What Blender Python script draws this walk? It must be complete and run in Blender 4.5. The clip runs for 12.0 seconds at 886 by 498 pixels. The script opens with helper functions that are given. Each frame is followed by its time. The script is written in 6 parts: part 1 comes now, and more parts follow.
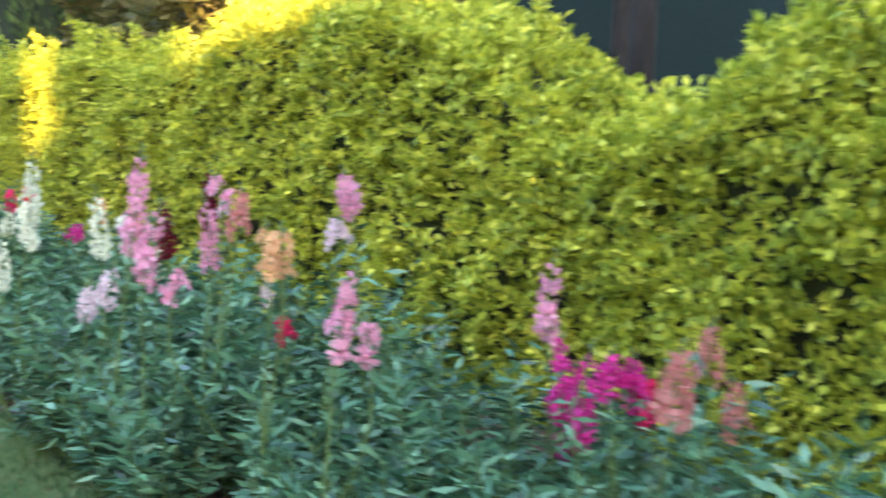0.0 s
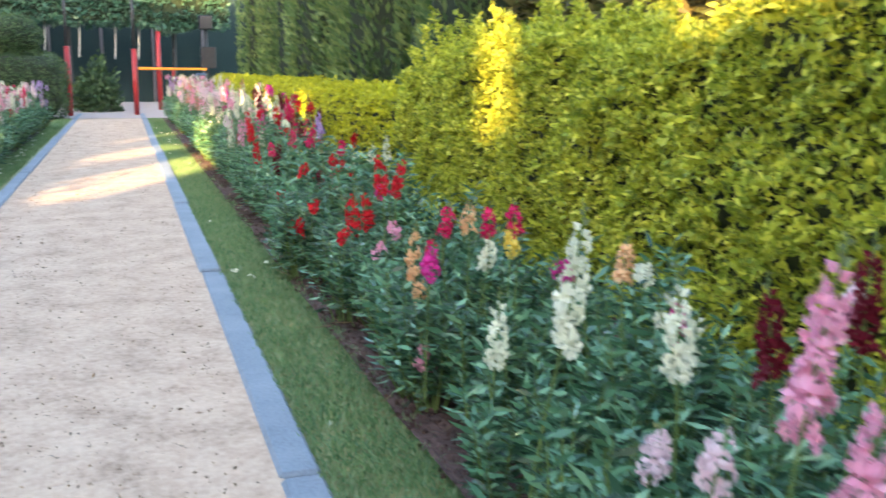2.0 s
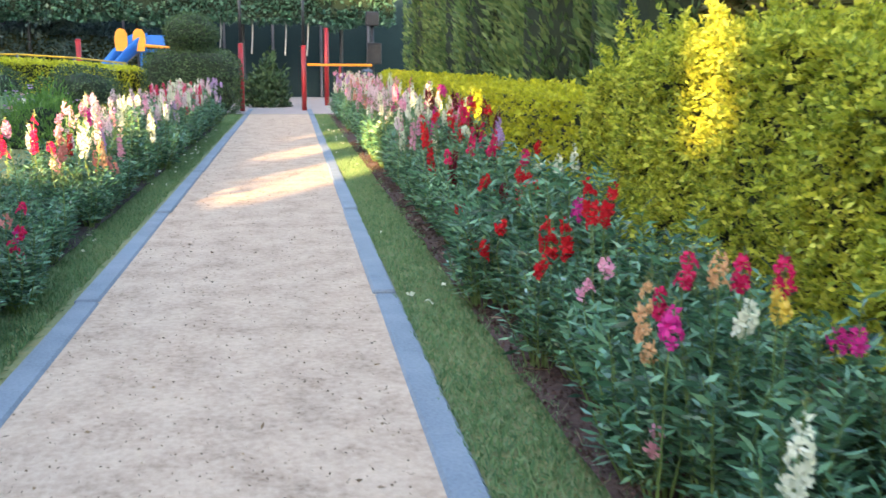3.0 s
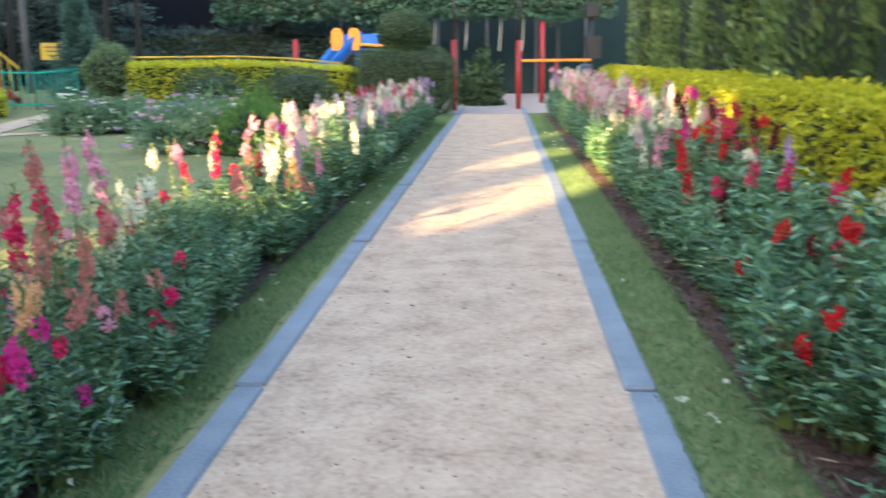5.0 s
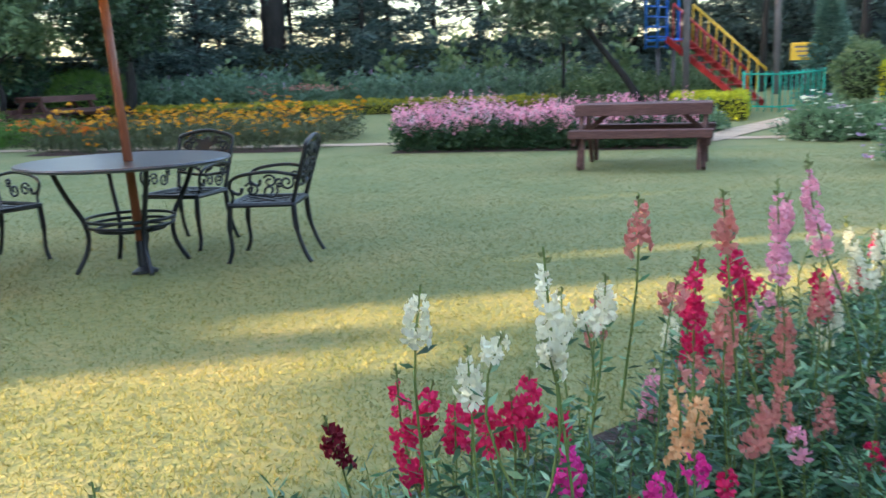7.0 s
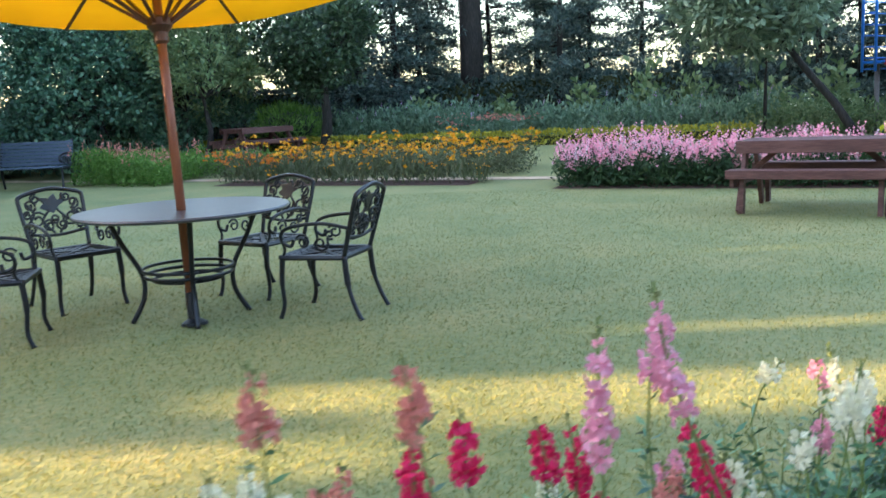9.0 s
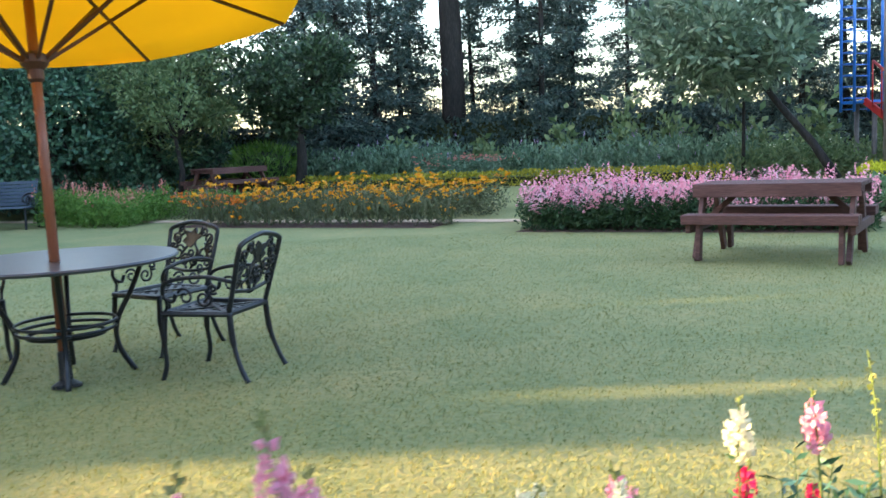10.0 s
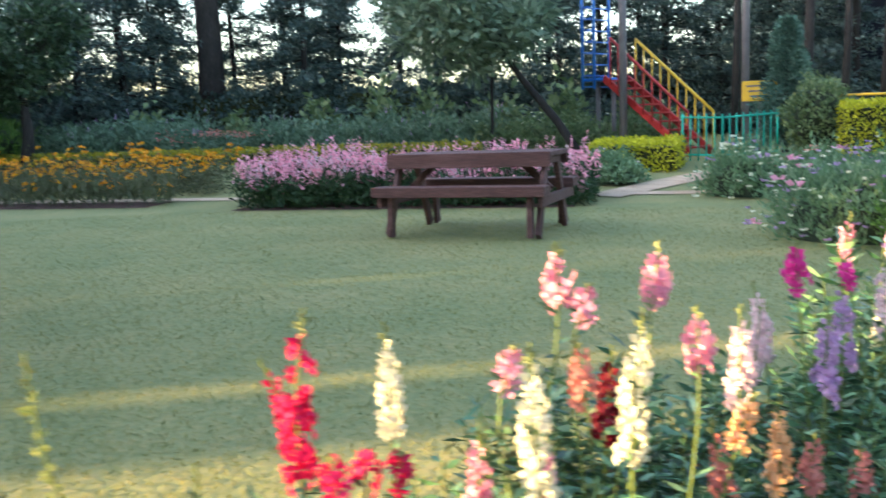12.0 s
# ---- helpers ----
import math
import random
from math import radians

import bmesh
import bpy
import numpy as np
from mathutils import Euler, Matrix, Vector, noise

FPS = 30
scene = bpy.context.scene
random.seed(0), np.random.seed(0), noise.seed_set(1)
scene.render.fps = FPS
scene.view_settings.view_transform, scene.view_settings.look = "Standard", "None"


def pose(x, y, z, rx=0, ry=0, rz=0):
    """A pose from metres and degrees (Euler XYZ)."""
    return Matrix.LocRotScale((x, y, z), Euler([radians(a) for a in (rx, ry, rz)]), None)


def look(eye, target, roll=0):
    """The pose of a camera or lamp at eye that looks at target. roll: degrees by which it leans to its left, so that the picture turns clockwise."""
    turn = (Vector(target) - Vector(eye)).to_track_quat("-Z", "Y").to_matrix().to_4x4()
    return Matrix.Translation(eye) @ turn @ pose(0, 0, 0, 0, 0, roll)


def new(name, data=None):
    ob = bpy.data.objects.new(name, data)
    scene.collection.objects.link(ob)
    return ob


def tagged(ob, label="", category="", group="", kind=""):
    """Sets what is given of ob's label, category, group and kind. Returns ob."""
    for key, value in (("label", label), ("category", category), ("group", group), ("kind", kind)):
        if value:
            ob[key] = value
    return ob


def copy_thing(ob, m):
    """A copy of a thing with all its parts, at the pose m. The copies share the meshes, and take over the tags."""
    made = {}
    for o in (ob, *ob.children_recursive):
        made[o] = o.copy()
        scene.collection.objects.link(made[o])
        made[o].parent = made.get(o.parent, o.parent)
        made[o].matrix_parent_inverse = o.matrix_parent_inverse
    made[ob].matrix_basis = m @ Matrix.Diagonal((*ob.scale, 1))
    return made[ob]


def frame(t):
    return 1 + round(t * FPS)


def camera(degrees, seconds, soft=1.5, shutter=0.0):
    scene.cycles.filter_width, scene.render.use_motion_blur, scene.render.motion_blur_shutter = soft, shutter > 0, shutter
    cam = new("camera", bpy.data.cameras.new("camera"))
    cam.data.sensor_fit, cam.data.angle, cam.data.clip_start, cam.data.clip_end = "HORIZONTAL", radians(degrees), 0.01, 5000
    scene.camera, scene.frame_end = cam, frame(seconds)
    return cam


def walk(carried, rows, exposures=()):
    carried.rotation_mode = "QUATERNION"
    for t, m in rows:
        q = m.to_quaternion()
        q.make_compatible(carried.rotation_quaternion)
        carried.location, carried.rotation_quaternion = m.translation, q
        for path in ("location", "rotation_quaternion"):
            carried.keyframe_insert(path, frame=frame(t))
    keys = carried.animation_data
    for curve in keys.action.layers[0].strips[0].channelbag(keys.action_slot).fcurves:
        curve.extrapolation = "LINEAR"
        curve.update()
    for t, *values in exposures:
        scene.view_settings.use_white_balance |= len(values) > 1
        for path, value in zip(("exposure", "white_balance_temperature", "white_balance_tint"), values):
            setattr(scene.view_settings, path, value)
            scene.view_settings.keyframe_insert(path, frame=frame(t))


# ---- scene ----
# ---------------- camera ----------------
cam = camera(51.7, 12.0, soft=1.5, shutter=0.4)
PATH = [
    (0, (-0.516, 2.952, 1.087), (0.844, 4.392, 0.807), 1.5),
    (0.5, (-0.477, 3.291, 1.109), (0.621, 4.932, 0.792), 1.1),
    (1, (-0.444, 3.603, 1.162), (0.455, 5.357, 0.823), 1.1),
    (1.5, (-0.381, 3.942, 1.153), (0.411, 5.742, 0.792), 1.0),
    (2, (-0.344, 4.235, 1.204), (0.299, 6.091, 0.825), 0.7),
    (2.5, (-0.396, 4.556, 1.239), (0.051, 6.466, 0.847), 0.8),
    (2.7, (-0.395, 4.676, 1.246), (-0.011, 6.6, 0.854), 0.8),
    (4.3, (-0.348, 5.846, 1.261), (-0.177, 7.796, 0.854), -0.8),
    (4.5, (-0.38, 5.98, 1.278), (-0.263, 7.934, 0.867), -0.6),
    (5, (-0.454, 6.303, 1.304), (-0.582, 8.257, 0.895), -0.6),
    (5.5, (-0.597, 6.526, 1.313), (-1.118, 8.413, 0.903), -1.2),
    (6, (-0.759, 6.715, 1.385), (-1.733, 8.418, 0.995), -1.2),
    (6.5, (-0.847, 6.985, 1.355), (-2.065, 8.525, 0.975), -1.4),
    (7, (-0.851, 7.269, 1.353), (-2.308, 8.585, 0.974), -2.0),
    (7.2, (-0.853, 7.385, 1.347), (-2.366, 8.636, 0.964), -2.2),
    (8.8, (-0.698, 8.431, 1.425), (-2.44, 9.354, 1.092), -2.7),
    (9, (-0.721, 8.612, 1.443), (-2.472, 9.527, 1.133), -2.7),
    (9.5, (-0.791, 9.032, 1.428), (-2.548, 9.948, 1.158), -2.7),
    (10, (-0.863, 9.437, 1.441), (-2.625, 10.355, 1.214), -2.6),
    (10.5, (-0.99, 9.862, 1.423), (-2.751, 10.787, 1.218), -2.4),
    (11, (-1.028, 10.265, 1.308), (-2.741, 11.275, 1.094), -2.3),
    (11.5, (-0.962, 10.625, 1.281), (-2.59, 11.761, 1.038), -2.2),
    (12, (-0.919, 11.042, 1.201), (-2.452, 12.296, 0.924), -2.1),
]
EXPOSURES = [(0.0, 3.6), (1.0, 3.4), (2.5, 3.12), (5.0, 2.95), (7.0, 3.0), (9.0, 3.1), (10.5, 2.98), (12.0, 2.78)]
walk(cam, [(t, look(eye, target, roll)) for t, eye, target, roll in PATH], EXPOSURES)

# ---------------- light ----------------
SUN_WAY = Vector((0.48, 0.877, 0.0)).normalized()       # the way the light goes over the ground
SUN_SIDE = Vector((SUN_WAY.y, -SUN_WAY.x, 0.0))
SUN_HEIGHT = radians(14)
world = bpy.data.worlds.new("sky")
scene.world = world
world.use_nodes = True
wn = world.node_tree
sky = wn.nodes.new("ShaderNodeTexSky")
sky.sky_type = "NISHITA"
sky.sun_disc = False
sky.sun_elevation = SUN_HEIGHT
sky.sun_rotation = math.atan2(-SUN_WAY.x, -SUN_WAY.y)
sky.air_density, sky.dust_density, sky.ozone_density = 1.0, 2.0, 1.0
wn.links.new(sky.outputs[0], wn.nodes["Background"].inputs[0])
wn.nodes["Background"].inputs[1].default_value = 0.15
lamp = bpy.data.lights.new("sun", "SUN")
lamp.energy, lamp.angle, lamp.color = 3.8, radians(0.55), (1.0, 0.68, 0.30)
sun = new("sun", lamp)
eye = -SUN_WAY * math.cos(SUN_HEIGHT) * 60 + Vector((0, 0, math.sin(SUN_HEIGHT) * 60))
sun.matrix_world = look(eye, (0, 0, 0))

# ---------------- materials ----------------
def blank(name):
    m = bpy.data.materials.new(name)
    m.use_nodes = True
    return m, m.node_tree, m.node_tree.nodes["Principled BSDF"]


def ramp_node(nt, colours):
    r = nt.nodes.new("ShaderNodeValToRGB")
    while len(r.color_ramp.elements) < len(colours):
        r.color_ramp.elements.new(0.5)
    for e, (p, c) in zip(r.color_ramp.elements, colours):
        e.position, e.color = p, (*c, 1)
    return r


def surface(name, colours, scale=6.0, rough=0.8, bump=0.3, fine=60.0, metal=0.0, stretch=(1, 1, 1), mix=0.5, depth=0.01):
    """A solid surface whose colour varies at two scales, with fine relief."""
    m, nt, bsdf = blank(name)
    geo = nt.nodes.new("ShaderNodeTexCoord")
    mapping = nt.nodes.new("ShaderNodeMapping")
    mapping.inputs["Scale"].default_value = stretch
    nt.links.new(geo.outputs["Object"], mapping.inputs[0])
    big, small = nt.nodes.new("ShaderNodeTexNoise"), nt.nodes.new("ShaderNodeTexNoise")
    big.inputs["Scale"].default_value, small.inputs["Scale"].default_value = scale, fine
    big.inputs["Detail"].default_value, small.inputs["Detail"].default_value = 6, 4
    blend = nt.nodes.new("ShaderNodeMix")
    blend.inputs[0].default_value = mix
    for n, socket in ((big, 2), (small, 3)):
        nt.links.new(mapping.outputs[0], n.inputs["Vector"])
        nt.links.new(n.outputs[0], blend.inputs[socket])
    steps = [(0.3 + 0.4 * i / max(1, len(colours) - 1), c) for i, c in enumerate(colours)]
    r = ramp_node(nt, steps)
    nt.links.new(blend.outputs[0], r.inputs[0])
    nt.links.new(r.outputs[0], bsdf.inputs["Base Color"])
    b = nt.nodes.new("ShaderNodeBump")
    b.inputs["Strength"].default_value, b.inputs["Distance"].default_value = bump, depth
    nt.links.new(small.outputs[0], b.inputs["Height"])
    nt.links.new(b.outputs[0], bsdf.inputs["Normal"])
    bsdf.inputs["Roughness"].default_value, bsdf.inputs["Metallic"].default_value = rough, metal
    return m


def leafy(name, colours, rough=0.5, through_light=0.35, per="island", gloss=0.35):
    """Leaves or petals: colour by piece, some light passing through."""
    m, nt, bsdf = blank(name)
    src = nt.nodes.new("ShaderNodeNewGeometry")
    r = ramp_node(nt, [(i / max(1, len(colours) - 1), c) for i, c in enumerate(colours)])
    tex = nt.nodes.new("ShaderNodeTexNoise")
    tex.inputs["Scale"].default_value = 1.6
    co = nt.nodes.new("ShaderNodeTexCoord")
    nt.links.new(co.outputs["Object"], tex.inputs["Vector"])
    add = nt.nodes.new("ShaderNodeMath")
    add.operation = "MULTIPLY_ADD"
    add.inputs[1].default_value = 0.65
    nt.links.new(src.outputs["Random Per Island"], add.inputs[0])
    low = nt.nodes.new("ShaderNodeMath")
    low.operation = "MULTIPLY"
    low.inputs[1].default_value = 0.4
    nt.links.new(tex.outputs[0], low.inputs[0])
    nt.links.new(low.outputs[0], add.inputs[2])
    nt.links.new(add.outputs[0], r.inputs[0])
    nt.links.new(r.outputs[0], bsdf.inputs["Base Color"])
    bsdf.inputs["Roughness"].default_value = rough
    bsdf.inputs["Specular IOR Level"].default_value = gloss
    tr = nt.nodes.new("ShaderNodeBsdfTranslucent")
    nt.links.new(r.outputs[0], tr.inputs[0])
    mixer = nt.nodes.new("ShaderNodeMixShader")
    mixer.inputs[0].default_value = through_light
    nt.links.new(bsdf.outputs[0], mixer.inputs[1])
    nt.links.new(tr.outputs[0], mixer.inputs[2])
    nt.links.new(mixer.outputs[0], nt.nodes["Material Output"].inputs[0])
    return m


LAWN = surface("mown_grass", [(0.106, 0.140, 0.050), (0.172, 0.190, 0.071), (0.224, 0.217, 0.085), (0.31, 0.252, 0.10)], scale=0.9, rough=0.92, bump=0.5, fine=26, mix=0.52, depth=0.03)
STRIP = leafy("grass_blades", [(0.048, 0.118, 0.050), (0.115, 0.215, 0.082), (0.195, 0.285, 0.118), (0.30, 0.32, 0.175)], through_light=0.2)
LAWN_BLADES = leafy("lawn_blades", [(0.075, 0.124, 0.042), (0.170, 0.198, 0.068), (0.265, 0.252, 0.092), (0.39, 0.33, 0.135)], through_light=0.25, rough=0.8, gloss=0.06)
GRAVEL = surface("fine_gravel", [(0.270, 0.176, 0.112), (0.440, 0.305, 0.210), (0.530, 0.380, 0.266), (0.600, 0.440, 0.315)], scale=4.2, rough=0.95, bump=0.7, fine=38, mix=0.5, depth=0.010)
KERB = surface("grey_kerb_stone", [(0.127, 0.146, 0.171), (0.184, 0.209, 0.241), (0.234, 0.260, 0.291)], scale=5, rough=0.75, bump=0.35, fine=70)
SOIL = surface("red_brown_soil", [(0.040, 0.020, 0.016), (0.092, 0.048, 0.037), (0.150, 0.085, 0.066)], scale=7, rough=1.0, bump=1.0, fine=45, depth=0.03)
# Soil with the shade cast by the plants put into its colour.
SHADED_SOIL = surface("shade_darkened_soil", [(0.016, 0.011, 0.009), (0.036, 0.023, 0.019), (0.066, 0.043, 0.034)], scale=7, rough=1.0, bump=1.0, fine=45, depth=0.03)
PAVE = surface("pinkish_paving", [(0.33, 0.25, 0.22), (0.42, 0.33, 0.29)], scale=2, rough=0.9)
HEDGE = leafy("golden_hedge_leaves", [(0.066, 0.108, 0.016), (0.330, 0.395, 0.042), (0.67, 0.67, 0.075), (0.96, 0.87, 0.16)], through_light=0.32)
YHEDGE = leafy("yellow_hedge_leaves", [(0.258, 0.306, 0.024), (0.547, 0.547, 0.032), (0.805, 0.724, 0.048)], through_light=0.35)
# Dark colour of the hedge cores, painted for the shade behind the leaves.
HEDGE_SHADE = surface("hedge_inside_shade", [(0.012, 0.014, 0.005), (0.030, 0.034, 0.010), (0.055, 0.058, 0.016)], scale=20, rough=1.0)
# Near-black fill that paints the shade inside shrubs, trees and creeper.
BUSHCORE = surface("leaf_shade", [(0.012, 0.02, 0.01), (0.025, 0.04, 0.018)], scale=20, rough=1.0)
# Darkest and palest leaf tones also paint in foliage shadow and highlights.
SNAP_LEAF = leafy("snapdragon_leaves", [(0.004, 0.017, 0.009), (0.032, 0.100, 0.050), (0.125, 0.280, 0.140), (0.35, 0.54, 0.32)], rough=0.32, through_light=0.10, gloss=0.55)
CYPRESS = leafy("cypress_sprays", [(0.038, 0.088, 0.038), (0.110, 0.190, 0.066), (0.270, 0.330, 0.118)], through_light=0.2)
CONIFER = leafy("dark_conifer_needles", [(0.023, 0.047, 0.047), (0.049, 0.086, 0.078), (0.111, 0.150, 0.124)], through_light=0.2)
BROAD = leafy("broad_leaves", [(0.068, 0.119, 0.051), (0.136, 0.204, 0.085), (0.255, 0.306, 0.153)], through_light=0.3)
CREEPER = leafy("creeper_leaves", [(0.022, 0.066, 0.045), (0.055, 0.135, 0.085), (0.150, 0.250, 0.150)], through_light=0.15, rough=0.35)
GREYLEAF = leafy("grey_green_leaves", [(0.050, 0.105, 0.062), (0.110, 0.190, 0.120), (0.220, 0.310, 0.215)], through_light=0.2)
FRESH = leafy("fresh_green_leaves", [(0.058, 0.145, 0.029), (0.116, 0.246, 0.043), (0.217, 0.348, 0.087)], through_light=0.3)
TOPIARY = leafy("clipped_green_leaves", [(0.018, 0.045, 0.018), (0.050, 0.095, 0.034), (0.125, 0.175, 0.065)], through_light=0.15)
BARK = surface("grey_brown_bark", [(0.008, 0.007, 0.007), (0.021, 0.017, 0.016), (0.042, 0.035, 0.033)], scale=8, rough=0.95, bump=0.8, fine=30, stretch=(1, 1, 0.25), depth=0.03)
STEM = leafy("green_stems", [(0.10, 0.16, 0.04), (0.18, 0.24, 0.07)], through_light=0.1)
BUDS = leafy("flower_buds", [(0.14, 0.18, 0.07), (0.28, 0.30, 0.14)], through_light=0.2)
IRON = surface("black_painted_cast_metal", [(0.006, 0.007, 0.011), (0.018, 0.019, 0.027)], scale=15, rough=0.38, bump=0.15, fine=120, metal=0.2)
TABLETOP = surface("dark_grey_table_top", [(0.06, 0.06, 0.075), (0.10, 0.10, 0.12)], scale=9, rough=0.30, bump=0.05, fine=120, metal=0.3)
OLDWOOD = surface("red_brown_stained_timber", [(0.046, 0.018, 0.017), (0.098, 0.039, 0.034), (0.165, 0.077, 0.068)], scale=5, rough=0.7, bump=0.4, fine=40, stretch=(0.25, 3, 3))
POLEWOOD = surface("varnished_pole_wood", [(0.16, 0.045, 0.02), (0.26, 0.08, 0.035)], scale=5, rough=0.4, bump=0.1, stretch=(3, 3, 0.2))
DARKWOOD = surface("dark_rib_wood", [(0.06, 0.022, 0.014), (0.11, 0.04, 0.025)], scale=8, rough=0.5, bump=0.1)
BLUEBENCH = surface("blue_grey_painted_slats", [(0.05, 0.07, 0.11), (0.09, 0.12, 0.18)], scale=6, rough=0.5, bump=0.2, stretch=(0.3, 3, 3))
REDPAINT = surface("red_paint", [(0.27, 0.012, 0.014), (0.40, 0.022, 0.022)], scale=6, rough=0.45, bump=0.1)
BLUEPAINT = surface("blue_paint", [(0.01, 0.10, 0.40), (0.02, 0.18, 0.60)], scale=6, rough=0.4, bump=0.1)
YELLOWPAINT = surface("yellow_paint", [(0.55, 0.32, 0.02), (0.72, 0.45, 0.03)], scale=6, rough=0.45, bump=0.1)
GREENPAINT = surface("green_paint", [(0.0, 0.28, 0.20), (0.01, 0.42, 0.30)], scale=6, rough=0.45, bump=0.1)
ORANGEPAINT = surface("orange_plastic", [(0.75, 0.25, 0.02), (0.85, 0.33, 0.03)], scale=6, rough=0.4, bump=0.05)
GREYPAINT = surface("grey_metal_pole", [(0.10, 0.09, 0.10), (0.17, 0.15, 0.16)], scale=6, rough=0.6, bump=0.1)
DARKNET = surface("dark_green_screen", [(0.005, 0.018, 0.019), (0.012, 0.033, 0.033)], scale=1.2, rough=0.9, bump=0.3, fine=25)
# Near-black navy with the deep shade of the background put into the colour.
NAVYSHADE = surface("navy_shade_panel", [(0.0025, 0.003, 0.007), (0.006, 0.007, 0.014)], scale=1.2, rough=1.0, bump=0.3, fine=25)
LITTER = leafy("dry_litter", [(0.095, 0.067, 0.038), (0.228, 0.152, 0.095), (0.418, 0.285, 0.171)], through_light=0.1)
PALEROPE = surface("pale_rope", [(0.38, 0.36, 0.33), (0.55, 0.52, 0.47)], scale=20, rough=0.9)
BLACK = surface("black_metal", [(0.008, 0.008, 0.01), (0.02, 0.02, 0.024)], scale=8, rough=0.5)


def cloth(name, colour):
    m, nt, bsdf = blank(name)
    w = nt.nodes.new("ShaderNodeTexNoise")
    w.inputs["Scale"].default_value = 3.0
    r = ramp_node(nt, [(0.3, tuple(c * 0.92 for c in colour)), (0.7, colour)])
    nt.links.new(w.outputs[0], r.inputs[0])
    nt.links.new(r.outputs[0], bsdf.inputs["Base Color"])
    bsdf.inputs["Roughness"].default_value = 0.9
    tr = nt.nodes.new("ShaderNodeBsdfTranslucent")
    nt.links.new(r.outputs[0], tr.inputs[0])
    mixer = nt.nodes.new("ShaderNodeMixShader")
    mixer.inputs[0].default_value = 0.85
    nt.links.new(bsdf.outputs[0], mixer.inputs[1])
    nt.links.new(tr.outputs[0], mixer.inputs[2])
    nt.links.new(mixer.outputs[0], nt.nodes["Material Output"].inputs[0])
    return m


CANVAS = cloth("orange_yellow_canvas", (0.95, 0.58, 0.06))

PETALS = {
    "white": [(0.78, 0.76, 0.56), (0.88, 0.86, 0.70)],
    "pink": [(0.80, 0.28, 0.42), (0.87, 0.46, 0.57)],
    "pale": [(0.80, 0.55, 0.60), (0.86, 0.70, 0.72)],
    "magenta": [(0.66, 0.018, 0.25), (0.82, 0.07, 0.38)],
    "crimson": [(0.62, 0.010, 0.085), (0.80, 0.030, 0.155)],
    "dark": [(0.10, 0.004, 0.012), (0.20, 0.01, 0.025)],
    "red": [(0.55, 0.007, 0.018), (0.74, 0.022, 0.032)],
    "coral": [(0.60, 0.19, 0.17), (0.72, 0.32, 0.27)],
    "peach": [(0.80, 0.42, 0.20), (0.86, 0.55, 0.30)],
    "yellow": [(0.75, 0.50, 0.05), (0.85, 0.65, 0.15)],
    "bud": [(0.30, 0.36, 0.08), (0.52, 0.55, 0.20)],
    "lilac": [(0.42, 0.25, 0.50), (0.60, 0.40, 0.65)],
}
PETAL = {k: leafy(k + "_petals", v, rough=0.55, through_light=0.3, gloss=0.25) for k, v in PETALS.items()}
PETAL_WORDS = {"white": "creamy white", "pink": "rose pink", "pale": "pale pink", "magenta": "magenta", "crimson": "crimson", "dark": "dark maroon",
               "red": "scarlet red", "coral": "coral pink", "peach": "peach orange", "yellow": "golden yellow", "lilac": "lilac", "bud": "pale green unopened"}

# ---------------- building helpers ----------------
rng = np.random.default_rng(7)


def quad_mesh(name, V, material):
    """A mesh of loose quads, four rows of V each."""
    V = np.asarray(V, np.float32).reshape(-1, 3)
    n = len(V) // 4
    me = bpy.data.meshes.new(name)
    me.vertices.add(len(V))
    me.vertices.foreach_set("co", V.ravel())
    me.loops.add(len(V))
    me.loops.foreach_set("vertex_index", np.arange(len(V), dtype=np.int32))
    me.polygons.add(n)
    me.polygons.foreach_set("loop_start", np.arange(0, 4 * n, 4, dtype=np.int32))
    me.update(calc_edges=True)
    me.validate()
    me.materials.append(material)
    return me


def unit(v):
    return v / np.maximum(np.linalg.norm(v, axis=-1, keepdims=True), 1e-9)


def leaf_quads(P, axis, length, width, fold=0.25, normal=None):
    """One folded leaf at each point, growing along its axis."""
    P = np.asarray(P, float)
    n = len(P)
    a = unit(np.asarray(axis, float) + np.zeros((n, 3)))
    r = rng.normal(size=(n, 3)) if normal is None else normal + 0.35 * rng.normal(size=(n, 3))
    b = unit(np.cross(a, r))
    c = np.cross(b, a)
    L = (length * rng.uniform(0.65, 1.25, n))[:, None]
    W = (width * rng.uniform(0.7, 1.2, n))[:, None]
    lift = c * W * fold
    return np.stack([P, P + a * L * 0.5 + b * W * 0.5 + lift, P + a * L, P + a * L * 0.5 - b * W * 0.5 + lift], 1).reshape(-1, 3)


